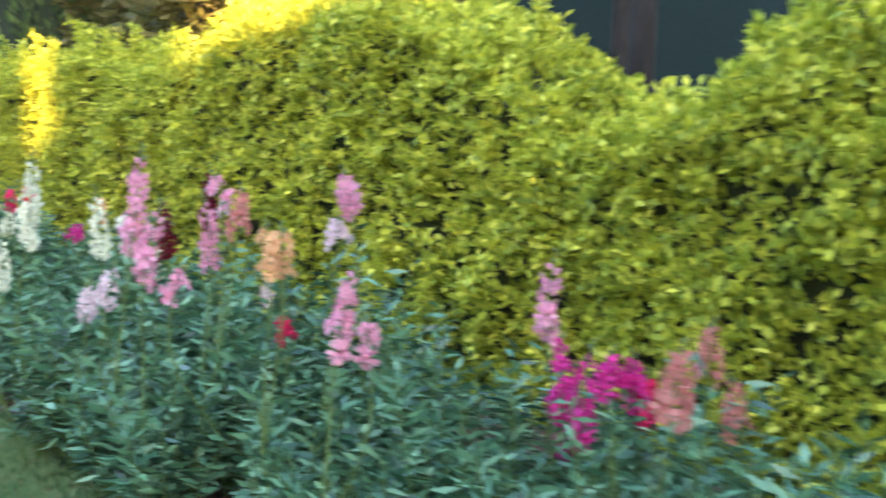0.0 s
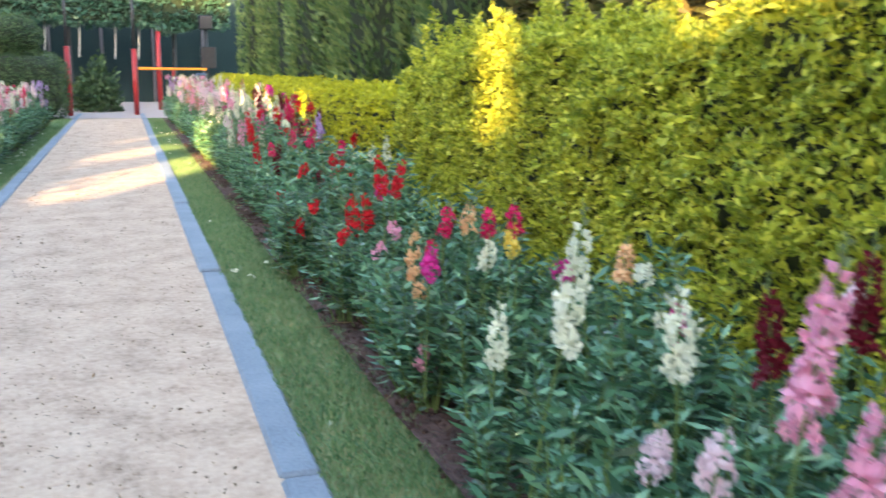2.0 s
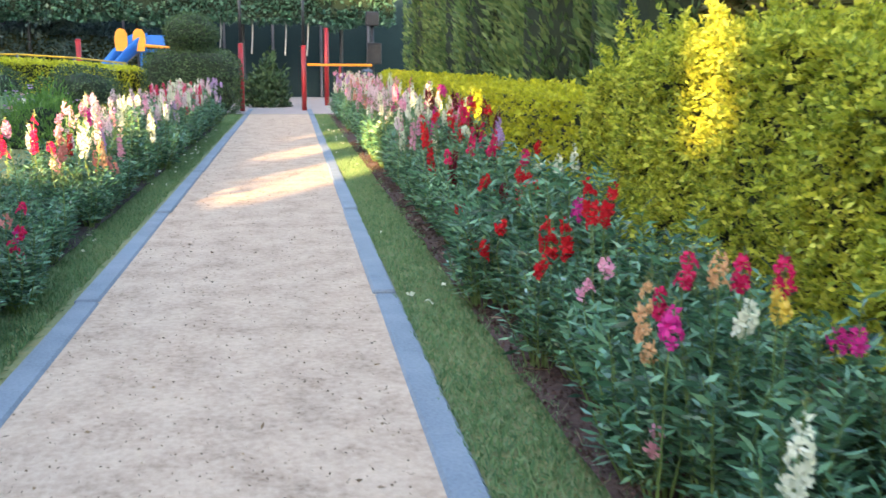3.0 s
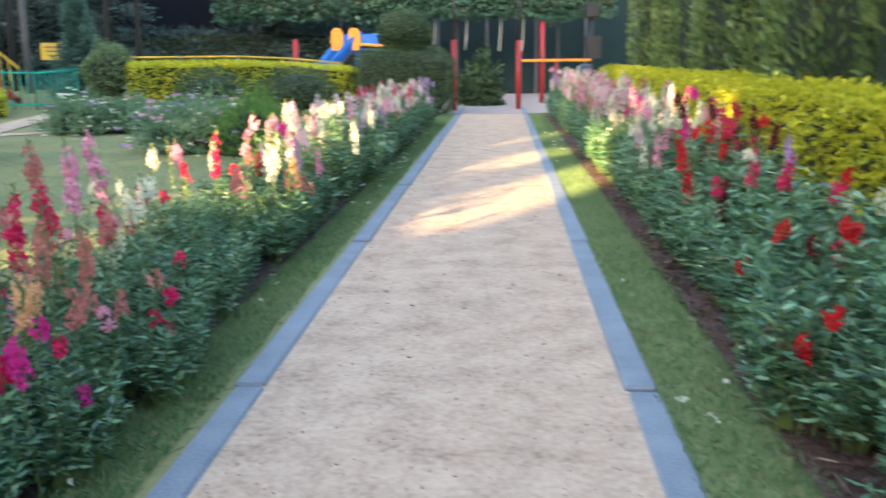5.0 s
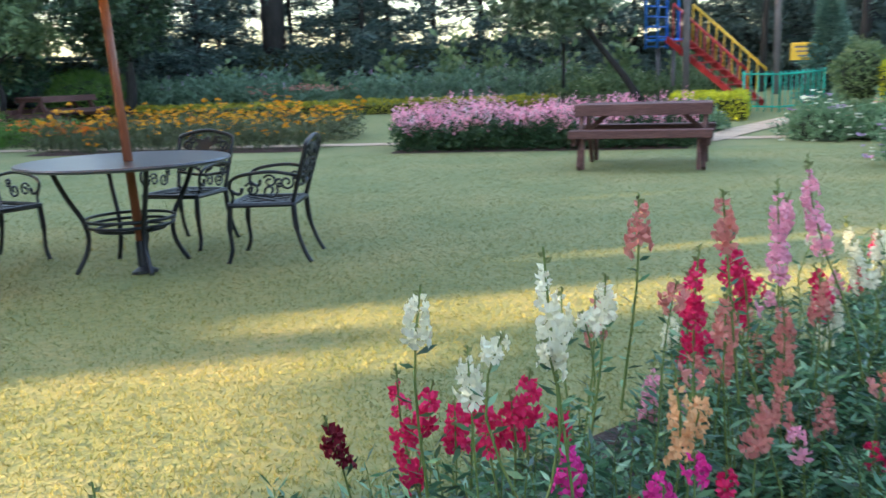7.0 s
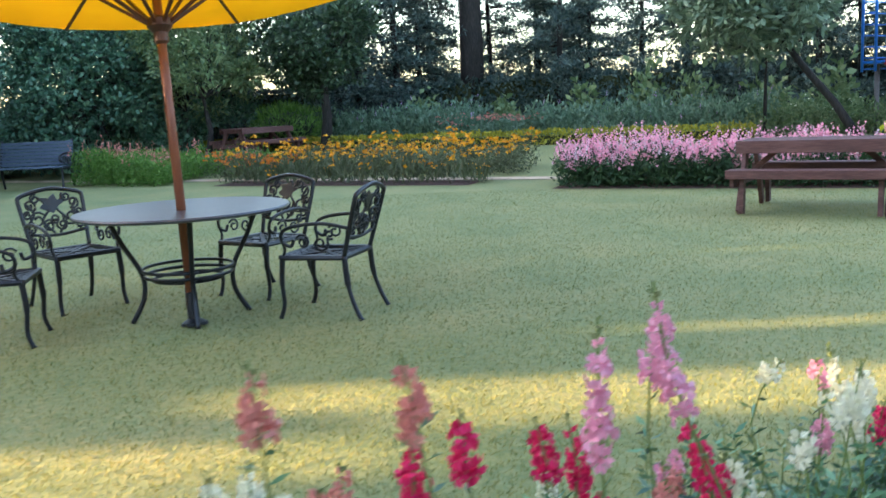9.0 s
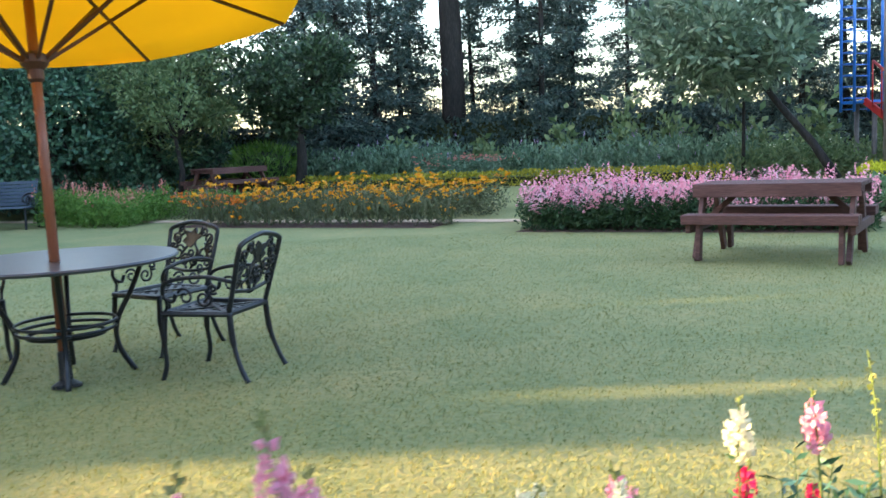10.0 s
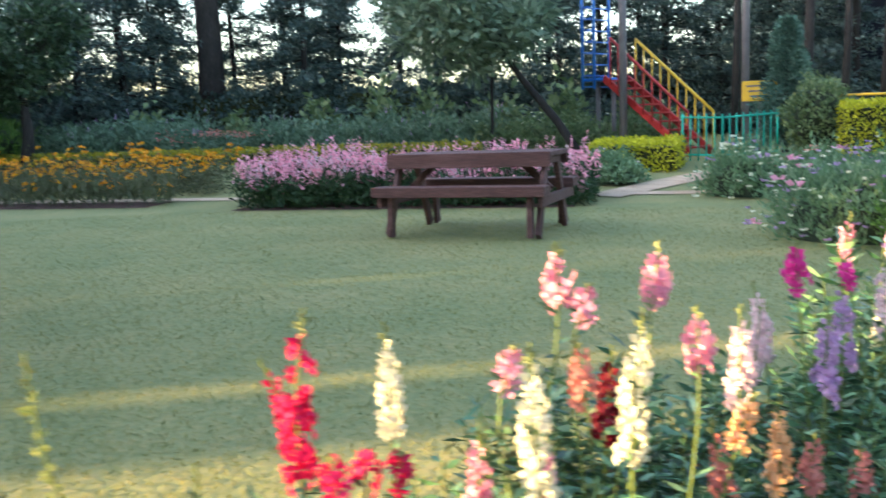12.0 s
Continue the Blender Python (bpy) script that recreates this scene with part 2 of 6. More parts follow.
class Geo:
    """Collects vertices and faces for one mesh."""

    def __init__(self):
        self.v, self.f = [], []

    def add(self, verts, faces):
        k = len(self.v)
        self.v += [tuple(map(float, p)) for p in verts]
        self.f += [tuple(i + k for i in f) for f in faces]
        return self

    def tube(self, pts, radii, sides=6, caps=True):
        pts = [Vector(p) for p in pts]
        if not isinstance(radii, (list, tuple)):
            radii = [radii] * len(pts)
        rings, verts = [], []
        ref = Vector((0.31, 0.17, 0.93))
        for i, p in enumerate(pts):
            t = (pts[min(i + 1, len(pts) - 1)] - pts[max(i - 1, 0)]).normalized()
            u = t.cross(ref)
            if u.length < 0.05:
                u = t.cross(Vector((1, 0, 0)))
            u.normalize()
            w = t.cross(u)
            rings.append([len(verts) + j for j in range(sides)])
            for j in range(sides):
                a = 2 * math.pi * j / sides
                verts.append(p + (u * math.cos(a) + w * math.sin(a)) * radii[i])
        faces = []
        for r0, r1 in zip(rings, rings[1:]):
            faces += [(r0[j], r0[(j + 1) % sides], r1[(j + 1) % sides], r1[j]) for j in range(sides)]
        if caps:
            faces += [tuple(reversed(rings[0])), tuple(rings[-1])]
        return self.add(verts, faces)

    def box(self, centre, size, m=None, bevel=0.0):
        bm = bmesh.new()
        bmesh.ops.create_cube(bm, size=1.0)
        bmesh.ops.scale(bm, vec=size, verts=bm.verts)
        if bevel:
            bmesh.ops.bevel(bm, geom=bm.edges[:], offset=bevel, segments=1, affect="EDGES")
        t = (m or Matrix.Identity(4)) @ Matrix.Translation(centre) if m is None else m @ Matrix.Translation(centre)
        bm.verts.ensure_lookup_table()
        out = [t @ v.co for v in bm.verts]
        fs = [[v.index for v in f.verts] for f in bm.faces]
        bm.verts.index_update()
        fs = [[v.index for v in f.verts] for f in bm.faces]
        bm.free()
        return self.add(out, fs)

    def beam(self, a, b, wide, thick, bevel=0.004):
        """A squared timber from a to b."""
        a, b = Vector(a), Vector(b)
        d = b - a
        q = d.to_track_quat("X", "Z").to_matrix().to_4x4()
        return self.box((0, 0, 0), (d.length, wide, thick), Matrix.Translation((a + b) / 2) @ q, bevel)

    def lathe(self, profile, sides=24, centre=(0, 0, 0)):
        verts, faces = [], []
        for r, z in profile:
            verts += [(centre[0] + r * math.cos(2 * math.pi * j / sides), centre[1] + r * math.sin(2 * math.pi * j / sides), centre[2] + z) for j in range(sides)]
        for i in range(len(profile) - 1):
            for j in range(sides):
                k = (j + 1) % sides
                faces.append((i * sides + j, i * sides + k, (i + 1) * sides + k, (i + 1) * sides + j))
        faces += [tuple(reversed(range(sides))), tuple(range((len(profile) - 1) * sides, len(profile) * sides))]
        return self.add(verts, faces)

    def mesh(self, name, material, smooth=False):
        me = bpy.data.meshes.new(name)
        me.from_pydata(self.v, [], self.f)
        me.materials.append(material)
        if smooth:
            me.polygons.foreach_set("use_smooth", [True] * len(me.polygons))
        me.update()
        return me


def part(name, me, parent, label=""):
    ob = new(name, me)
    ob.parent = parent
    return tagged(ob, label) if label else ob


def thing(name, label, category, m=None, group="", kind="", data=None):
    ob = new(name, data)
    ob.matrix_basis = m or Matrix.Identity(4)
    return tagged(ob, label, category, group, kind)


def smooth_step(x):
    x = min(1.0, max(0.0, x))
    return x * x * (3 - 2 * x)


# the far beds lie along a line; a runs along it, m away from the lawn
BED0, BED_A = Vector((-12.70, 16.86)), Vector((0.811, 0.585))
BED_M = Vector((-0.585, 0.811))


def rise(x, y):
    """Height of the ground: the lawn lies a little over the path and rises beyond the far beds."""
    m = (Vector((x, y)) - BED0).dot(BED_M)
    lawn = 0.055 * smooth_step((-2.3 - x) / 0.5)
    up = 0.40 * smooth_step(m / 7.0) + 0.02 * max(0.0, min(m - 7.0, 30))
    return lawn + up * smooth_step((-x - 2.6) / 4.0)


def bed(a, m):
    p = BED0 + BED_A * a + BED_M * m
    return (p.x, p.y, rise(p.x, p.y))





def sheet(name, xs, ys, material, lift, label, category, bumpy=0.0):
    """A sheet of ground over a grid, following the rise."""
    verts = [(x, y, rise(x, y) + lift + (bumpy * noise.noise((x * 3, y * 3, 0.3)) if bumpy else 0)) for y in ys for x in xs]
    w = len(xs)
    faces = [(j * w + i, j * w + i + 1, (j + 1) * w + i + 1, (j + 1) * w + i) for j in range(len(ys) - 1) for i in range(w - 1)]
    g = Geo()
    g.v, g.f = verts, faces
    return tagged(new(name, g.mesh(name, material, True)), label, category, kind="structure")


def ribbon(name, pts, width, material, lift, label, category):
    """A narrow path along points of the ground."""
    g, n = Geo(), len(pts)
    for i, p in enumerate(pts):
        d = (Vector(pts[min(i + 1, n - 1)]) - Vector(pts[max(i - 1, 0)])).normalized()
        s = Vector((-d.y, d.x)) * width / 2
        for q in (Vector(p) - s, Vector(p), Vector(p) + s):
            g.v.append((q.x, q.y, rise(q.x, q.y) + lift))
    g.f = [(3 * i + k, 3 * i + 3 + k, 3 * i + 4 + k, 3 * i + 1 + k) for i in range(n - 1) for k in (0, 1)]
    return tagged(new(name, g.mesh(name, material, True)), label, category, kind="structure")


# ---------------- ground ----------------
def steps(a, b, d):
    return list(np.arange(a, b, d)) + [b]


xs = [-3000, -300, -90] + steps(-60, -30, 3) + steps(-29, -4, 0.5) + steps(-3.75, -1.75, 0.25) + [-1.4, 0, 0.4, 2.5, 8, 30, 90, 300, 3000]
ys = [-3000, -300, -60, -20] + steps(-5, 30, 0.5) + steps(31, 60, 2) + [90, 300, 3000]
sheet("ground", xs, ys, LAWN, 0.0, "short mown green lawn with yellowish worn patches", "lawn")
sheet("gravel_path", [-1.42, -0.95, -0.47, 0.05], steps(-6, 28.0, 0.6), GRAVEL, 0.012, "pale pinkish fine gravel garden path between kerbs", "path")
sheet("soil_bed_east", steps(0.50, 1.98, 0.1), steps(-4, 28.0, 0.15), SOIL, 0.03, "dark red-brown soil of the flower border by the hedge", "soil", 0.035)
sheet("soil_bed_west", steps(-2.75, -1.84, 0.1), steps(-2, 25.0, 0.15), SHADED_SOIL, 0.03, "soil of the flower border beside the lawn, coloured dark for plant shade", "soil", 0.02)
sheet("playground_paving", [-4.5, -2, 0, 2.2], steps(28.0, 42, 1.4), PAVE, 0.016, "pinkish paving of the playground at the path's end", "paving")

# kerb stones
g = Geo().box((0, 0, 0), (0.128, 2.945, 0.20), None, 0.012)
kerb_mesh = g.mesh("kerb_stone", KERB)
for side, x in (("east", 0.097), ("west", -1.468)):
    line = thing("kerb_" + side, "blue-grey stone kerb edging the gravel path", "kerb", kind="structure")
    for i in range(12):
        ob = part("kerb_stone", kerb_mesh, line)
        ob.matrix_basis = pose(x + 0.004 * math.sin(i * 2.1), 11.22 + 2.96 * (i - 5), -0.072 + 0.005 * math.sin(i * 1.3 + x), 0.15 * math.sin(i), 0.4 * math.sin(i * 1.7), 0.1 * math.cos(i))


def grass(name, n, x0, x1, y0, y1, height, material, label, lift=0.0, falloff=0.0):
    x = rng.uniform(x0, x1, n)
    y = y0 + (y1 - y0) * rng.uniform(0, 1, n) ** (1 + falloff)
    z = np.array([rise(a, b) for a, b in zip(x, y)]) + lift
    ax = rng.normal(size=(n, 3)) * 0.7 + (0, 0, 0.9)
    V = leaf_quads(np.stack([x, y, z], 1), ax, height, 0.007, 0.1)
    return tagged(new(name, quad_mesh(name, V, material)), label, "grass", kind="stuff")


grass("grass_strip", 60000, 0.155, 0.56, 3.5, 28, 0.045, STRIP, "trimmed green grass strip along the kerb", 0, 0.9)
grass("grass_strip", 45000, -1.90, -1.575, 6.5, 28, 0.045, STRIP, "trimmed green grass strip along the kerb", 0, 0.9)
n = 430000
r_, a_ = 0.3 + 13.5 * rng.uniform(0, 1, n) ** 1.05, rng.uniform(1.2, 4.4, n)
x_, y_ = -1.5 + r_ * np.cos(a_), 9.0 + r_ * np.sin(a_)
ok = (x_ < -2.62) & (y_ > 4) & ((x_ - BED0.x) * BED_M.x + (y_ - BED0.y) * BED_M.y < -0.15)
x_, y_ = x_[ok], y_[ok]
P = np.stack([x_, y_, np.array([rise(p, q) for p, q in zip(x_, y_)])], 1)
V = leaf_quads(P, rng.normal(size=P.shape) * 0.7 + (0, 0, 0.75), 0.028, 0.0042, 0.1)
tagged(new("lawn_grass", quad_mesh("lawn_grass", V, LAWN_BLADES)), "short mown lawn grass", "grass", kind="stuff")

# dry bits and pebbles on the gravel
n = 4200
P = np.stack([rng.uniform(-1.40, -0.02, n), 4.5 + 22 * rng.uniform(0, 1, n) ** 1.4, np.full(n, 0.016)], 1)
V = leaf_quads(P, np.stack([rng.normal(size=n), rng.normal(size=n), rng.uniform(0, 0.25, n)], 1), 0.013, 0.006, 0.3)
P2 = P[:420] + (0.013, 0.31, 0.002)
V = np.concatenate([V, leaf_quads(P2, np.stack([rng.normal(size=420), rng.normal(size=420), rng.uniform(0, 0.2, 420)], 1), 0.024, 0.011, 0.3)])
n = 1100
P = np.stack([rng.uniform(-1.40, -0.02, n), 5.0 + 16 * rng.uniform(0, 1, n) ** 1.4, np.full(n, 0.0155)], 1)
P[:, :2] += 0.05 * np.array([(noise.noise((p[0] * 6, p[1] * 6, 0.1)), noise.noise((p[0] * 6, p[1] * 6, 9.1))) for p in P])
V = np.concatenate([V, leaf_quads(P, np.stack([rng.normal(size=n), rng.normal(size=n), rng.uniform(0, 0.2, n)], 1), 0.014, 0.008, 0.4)])
tagged(new("leaf_litter", quad_mesh("leaf_litter", V, LITTER)), "small dry leaves and bits on the gravel", "litter", kind="stuff")


# clods and dry stalks on the soil
n = 5200
P = np.stack([rng.uniform(0.50, 0.80, n), 3.5 + 16 * rng.uniform(0, 1, n) ** 1.5, rng.uniform(0.02, 0.05, n)], 1)
V = leaf_quads(P, rng.normal(size=(n, 3)) + (0, 0, 0.3), 0.024, 0.018, 0.5)
tagged(new("soil_clods", quad_mesh("soil_clods", V, SOIL)), "crumbly red-brown clods on the soil", "soil", kind="stuff")
n = 260
P = np.stack([rng.uniform(0.50, 0.72, n), 3.5 + 12 * rng.uniform(0, 1, n), rng.uniform(0.05, 0.07, n)], 1)
V = leaf_quads(P, rng.normal(size=(n, 3)) * (1, 1, 0.5), 0.10, 0.006, 0.2)
tagged(new("dry_stalks", quad_mesh("dry_stalks", V, LITTER)), "thin dry stalks lying on the soil", "litter", kind="stuff")

# fallen petals on the grass edges
n = 46
P = np.stack([np.where(np.arange(n) % 3 == 0, rng.uniform(0.2, 0.5, n), rng.uniform(-1.86, -1.6, n)), 7 + 17 * rng.uniform(0, 1, n), np.full(n, 0.05)], 1)
V = np.concatenate([leaf_quads(P, np.stack([np.cos(a), np.sin(a), np.full(n, 0.3)], 1), 0.032, 0.026, 0.3) for a in (rng.uniform(0, 6.28, n), rng.uniform(0, 6.28, n))])
tagged(new("fallen_petals", quad_mesh("fallen_petals", V, PETAL["white"])), "white fallen petals on the grass edge", "petals", kind="stuff")


# ---------------- hedges ----------------
def hedge(name, label, corners, height, depth, material, per_m2, leaf, wave=0.06, top=None, group="", sprouts=0, whorl=1, slim=0.62):
    """A clipped hedge from one ground point to another: a core coloured as inner shade, a skin of leaves outside.
    top(t): added height along it.
    """
    (x0, y0), (x1, y1) = corners
    a, b = Vector((x0, y0)), Vector((x1, y1))
    L = (b - a).length
    along = (b - a) / L
    side = Vector((-along.y, along.x))
    root = thing(name, label, "hedge", group=group)
    top = top or (lambda t: 0.0)
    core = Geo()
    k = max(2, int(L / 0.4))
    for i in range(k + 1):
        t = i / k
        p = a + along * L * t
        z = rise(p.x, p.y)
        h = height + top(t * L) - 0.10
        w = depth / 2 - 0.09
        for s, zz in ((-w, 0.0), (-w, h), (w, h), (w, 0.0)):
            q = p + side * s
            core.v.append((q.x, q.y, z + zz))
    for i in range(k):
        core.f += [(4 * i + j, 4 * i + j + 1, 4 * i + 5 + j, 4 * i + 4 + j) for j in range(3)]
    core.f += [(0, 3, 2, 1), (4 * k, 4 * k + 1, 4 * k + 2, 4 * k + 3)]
    part("core", core.mesh("core", HEDGE_SHADE), root, "solid core coloured dark for the shade inside the hedge")
    pts, nor = [], []
    # the two long faces, the ends, the top
    for face, size in (("f", L * height), ("b", L * height), ("t", L * depth), ("e", depth * height), ("g", depth * height)):
        n = int(size * per_m2 / whorl)
        t, v = rng.uniform(0, 1, n), rng.uniform(0, 1, n)
        hh = np.array([height + top(q * L) for q in t])
        if face == "t":
            s, z, nn = (v - 0.5) * depth, hh, (0, 0, 1)
            d = t * L
        elif face in "eg":
            d, nn = (np.zeros(n), (-along.x, -along.y, 0)) if face == "e" else (np.full(n, L), (along.x, along.y, 0))
            s, z = (v - 0.5) * depth, t * (height + top(0 if face == "e" else L))
        else:
            sg = 1 if face == "f" else -1
            s, z, nn, d = np.full(n, sg * depth / 2), v * hh, (side.x * sg, side.y * sg, 0), t * L
        x = a.x + along.x * d + side.x * s
        y = a.y + along.y * d + side.y * s
        base = np.array([rise(p, q) for p, q in zip(x, y)])
        P = np.stack([x, y, base + z], 1)
        w = np.array([noise.noise((p[0] * 2.2, p[1] * 2.2, p[2] * 2.2)) + 0.6 * noise.noise((p[0] * 7, p[1] * 7, p[2] * 7)) for p in P])
        P += np.asarray(nn) * np.maximum(wave * w - rng.uniform(0, 0.10, n) + 0.02, -0.07)[:, None]
        pts.append(P)
        nor.append(np.tile(nn, (n, 1)))
    P, N = np.concatenate(pts), np.concatenate(nor)
    for _ in range(sprouts):
        d, sgn, up_ = rng.uniform(0, L), rng.uniform(-0.5, 0.5), rng.uniform(0.10, 0.30)
        q = a + along * d + side * (sgn * depth)
        k = int(up_ * 90)
        lean_ = rng.normal(size=3) * 0.22
        Q = np.array([(q.x, q.y, rise(q.x, q.y) + height + top(d) - 0.04) + (lean_ + (0, 0, 1)) * up_ * i / k for i in range(k)])
        P, N = np.concatenate([P, Q]), np.concatenate([N, unit(rng.normal(size=(k, 3)) * (1, 1, 0.3))])
    if whorl > 1:
        P = P + N * rng.uniform(-0.035, 0.035, (len(P), 1))
        P, N = np.repeat(P, whorl, 0), np.repeat(N, whorl, 0)
        P = P + rng.normal(size=P.shape) * 0.011
    ax = N * 0.55 + rng.normal(size=P.shape) * 0.6 + (0, 0, 0.35)
    part("leaves", quad_mesh("leaves", leaf_quads(P, ax, leaf, leaf * slim, 0.22, N), material), root)
    return root


def near_top(t):
    """The uneven top of the tall hedge: sprouts and dips."""
    y = t - 3
    lie = np.interp(y, (-3, 3.6, 4.0, 4.2, 4.4, 4.65, 4.98, 5.2, 5.45, 6.0, 6.5, 7.1, 7.45, 8.4, 9.2, 9.6, 9.9, 10.4, 11.2, 11.7), (0, 0.0, 0.04, -0.04, -0.22, -0.36, -0.34, -0.12, 0.06, 0.15, 0.22, 0.18, 0.0, -0.02, 0.08, 0.10, 0.03, 0.02, -0.1, -0.18))
    return float(lie) + 0.03 * math.sin(y * 4.3 + 1.0)


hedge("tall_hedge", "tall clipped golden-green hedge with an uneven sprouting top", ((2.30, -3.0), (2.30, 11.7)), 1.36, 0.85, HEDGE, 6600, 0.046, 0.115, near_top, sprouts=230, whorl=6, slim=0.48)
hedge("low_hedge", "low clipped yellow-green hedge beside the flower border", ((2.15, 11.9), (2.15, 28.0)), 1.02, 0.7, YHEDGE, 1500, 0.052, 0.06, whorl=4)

# ---------------- snapdragons ----------------
def floret(size):
    """The quads of one snapdragon flower that looks along +x: a short throat, two upper and three lower lobes."""
    out = []
    for ang, r0, r1, wide, fwd in ((62, 0.12, 0.95, 0.40, -0.10), (118, 0.12, 0.95, 0.40, -0.10), (-20, 0.15, 0.85, 0.36, 0.10), (200, 0.15, 0.85, 0.36, 0.10), (270, 0.15, 0.95, 0.40, 0.16)):
        a = math.radians(ang)
        d, s = np.array([0, math.cos(a), math.sin(a)]), np.array([0, -math.sin(a), math.cos(a)])
        c = np.array([0.55, 0, 0]) + d * r0
        left, right = c + d * (r1 - r0) * 0.55 + s * wide + (fwd - 0.06, 0, 0), c + d * (r1 - r0) * 0.55 - s * wide + (fwd - 0.06, 0, 0)
        mid = c + d * (r1 - r0) * 0.62 + (fwd + 0.14, 0, 0)
        tl, tr = c + d * (r1 - r0) + s * wide * 0.55 + (fwd - 0.10, 0, 0), c + d * (r1 - r0) - s * wide * 0.55 + (fwd - 0.10, 0, 0)
        out += [c, left, tl, mid, c, mid, tr, right]
    ring = [(math.cos(t), math.sin(t)) for t in (0.8, 2.35, 3.9, 5.5)]
    for (y0, z0), (y1, z1) in zip(ring, ring[1:] + ring[:1]):
        out += [np.array(p) for p in ((0.0, y0 * 0.16, z0 * 0.16), (0.62, y0 * 0.36, z0 * 0.36), (0.62, y1 * 0.36, z1 * 0.36), (0.0, y1 * 0.16, z1 * 0.16))]
    return np.array(out) * size


FLORET = floret(1.0)


def spike_mesh(name, colour, length, count, size, seed, loose=1.0, bud=0.28):
    """A flower spike that hangs down from its tip at z = 0: a stem with leaves below, florets round it, buds at the tip."""
    r = np.random.default_rng(seed)
    stem_length = length * (1 + bud) + 0.42
    bend = r.normal(size=2) * 0.018
    where = lambda z: np.array([bend[0] * math.sin(z * 9), bend[1] * math.sin(z * 8), z])
    V, idx = [], []
    # stem, a thin four-sided rod of quads
    zs = np.linspace(0, -stem_length, 6)
    for z0, z1 in zip(zs, zs[1:]):
        for k in range(4):
            a0, a1 = math.pi / 2 * k, math.pi / 2 * (k + 1)
            c0, c1 = np.array([math.cos(a0), math.sin(a0), 0]), np.array([math.cos(a1), math.sin(a1), 0])
            r0, r1 = 0.0022 + 0.0028 * -z0, 0.0022 + 0.0028 * -z1
            V += [where(z0) + c0 * r0, where(z1) + c0 * r1, where(z1) + c1 * r1, where(z0) + c1 * r0]
            idx.append(1)
    # buds
    nb = max(5, int(count * 0.45))
    for i in range(nb):
        z = -length * bud * (i + 0.3) / nb
        a = i * 2.4 + r.uniform(0, 0.5)
        s = 0.006 + 0.010 * i / nb
        d = np.array([math.cos(a), math.sin(a), 0.7])
        q = np.cross(d, (0, 0, 1.0))
        q /= np.linalg.norm(q)
        p = where(z)
        for tw in (q, np.cross(d, q)):
            V += [p, p + d * s * 0.6 + tw * s * 0.55, p + d * s * 1.5, p + d * s * 0.6 - tw * s * 0.55]
            idx.append(2 if i < nb * 0.6 else 0)
    # florets
    for i in range(count):
        t = (i + r.uniform(0.1, 0.9)) / count
        z = -length * bud * 0.8 - length * (t + r.normal() * 0.03)
        a = i * 2.4 + r.uniform(-0.8, 0.8)
        s = size * (0.62 + 0.38 * min(1, t * 2.2)) * r.uniform(0.75, 1.25)
        tilt = r.uniform(-0.65, 0.45)
        ca, sa, ct, st = math.cos(a), math.sin(a), math.cos(tilt), math.sin(tilt)
        R = np.array([[ca, -sa, 0], [sa, ca, 0], [0, 0, 1]]) @ np.array([[ct, 0, -st], [0, 1, 0], [st, 0, ct]])
        p = where(z) + np.array([ca, sa, 0]) * 0.006 * loose
        V += list((FLORET * s) @ R.T + p)
        idx += [0] * 14
    # a few small leaves on the bare stem
    low = -length * (1 + bud)
    n = 14
    P = np.array([where(low - 0.028 * k) for k in range(n)])
    ang = r.uniform(0, 6.28, n)
    V += list(leaf_quads(P, np.stack([np.cos(ang), np.sin(ang), np.full(n, 0.5)], 1), 0.045, 0.012))
    idx += [3] * n
    me = quad_mesh(name, V, PETAL[colour])
    for m in (STEM, BUDS, SNAP_LEAF):
        me.materials.append(m)
    me.polygons.foreach_set("material_index", idx)
    return me


SPIKES = {}
for ci, colour in enumerate(PETALS):
    SPIKES[colour] = [spike_mesh("flower_spike", colour, L, n, s, 10 * ci + k, bud=b) for k, (L, n, s, b) in enumerate(((0.16, 11, 0.028, 0.42), (0.085, 7, 0.029, 0.55), (0.24, 16, 0.028, 0.28), (0.04, 4, 0.030, 0.6)))]


SPIKES["bud"] = [spike_mesh("flower_spike", "bud", 0.20, 16, 0.009, 990 + k, bud=0.5) for k in range(4)]


def plant_mesh(height, stems, seed, spread=0.14):
    """Upright leafy shoots of uneven height from one foot, barer towards the ground."""
    r = np.random.default_rng(seed)
    P, A, S = [], [], Geo()
    for s in range(stems):
        a, d = r.uniform(0, 6.28), spread * math.sqrt(r.uniform(0.02, 1))
        foot = np.array([math.cos(a) * d * 0.35, math.sin(a) * d * 0.35, 0])
        tip = np.array([math.cos(a) * d * 1.1, math.sin(a) * d * 1.1, height * r.uniform(0.55, 1.18)])
        S.tube([foot, (foot + tip) / 2 + r.normal(size=3) * 0.012, tip], [0.005, 0.004, 0.002], 4, False)
        for k in range(30):
            t = 0.24 + 0.78 * k / 29
            p = foot + (tip - foot) * t
            an = k * 2.4 + r.uniform(-0.5, 0.5)
            P.append(p)
            A.append((math.cos(an), math.sin(an), r.uniform(-0.25, 0.7) + 0.7 * max(0.0, t - 0.7)))
    V = list(leaf_quads(np.array(P), np.array(A), 0.070, 0.0175, 0.3))
    return quad_mesh("foliage", V, SNAP_LEAF), S.mesh("stalks", STEM)


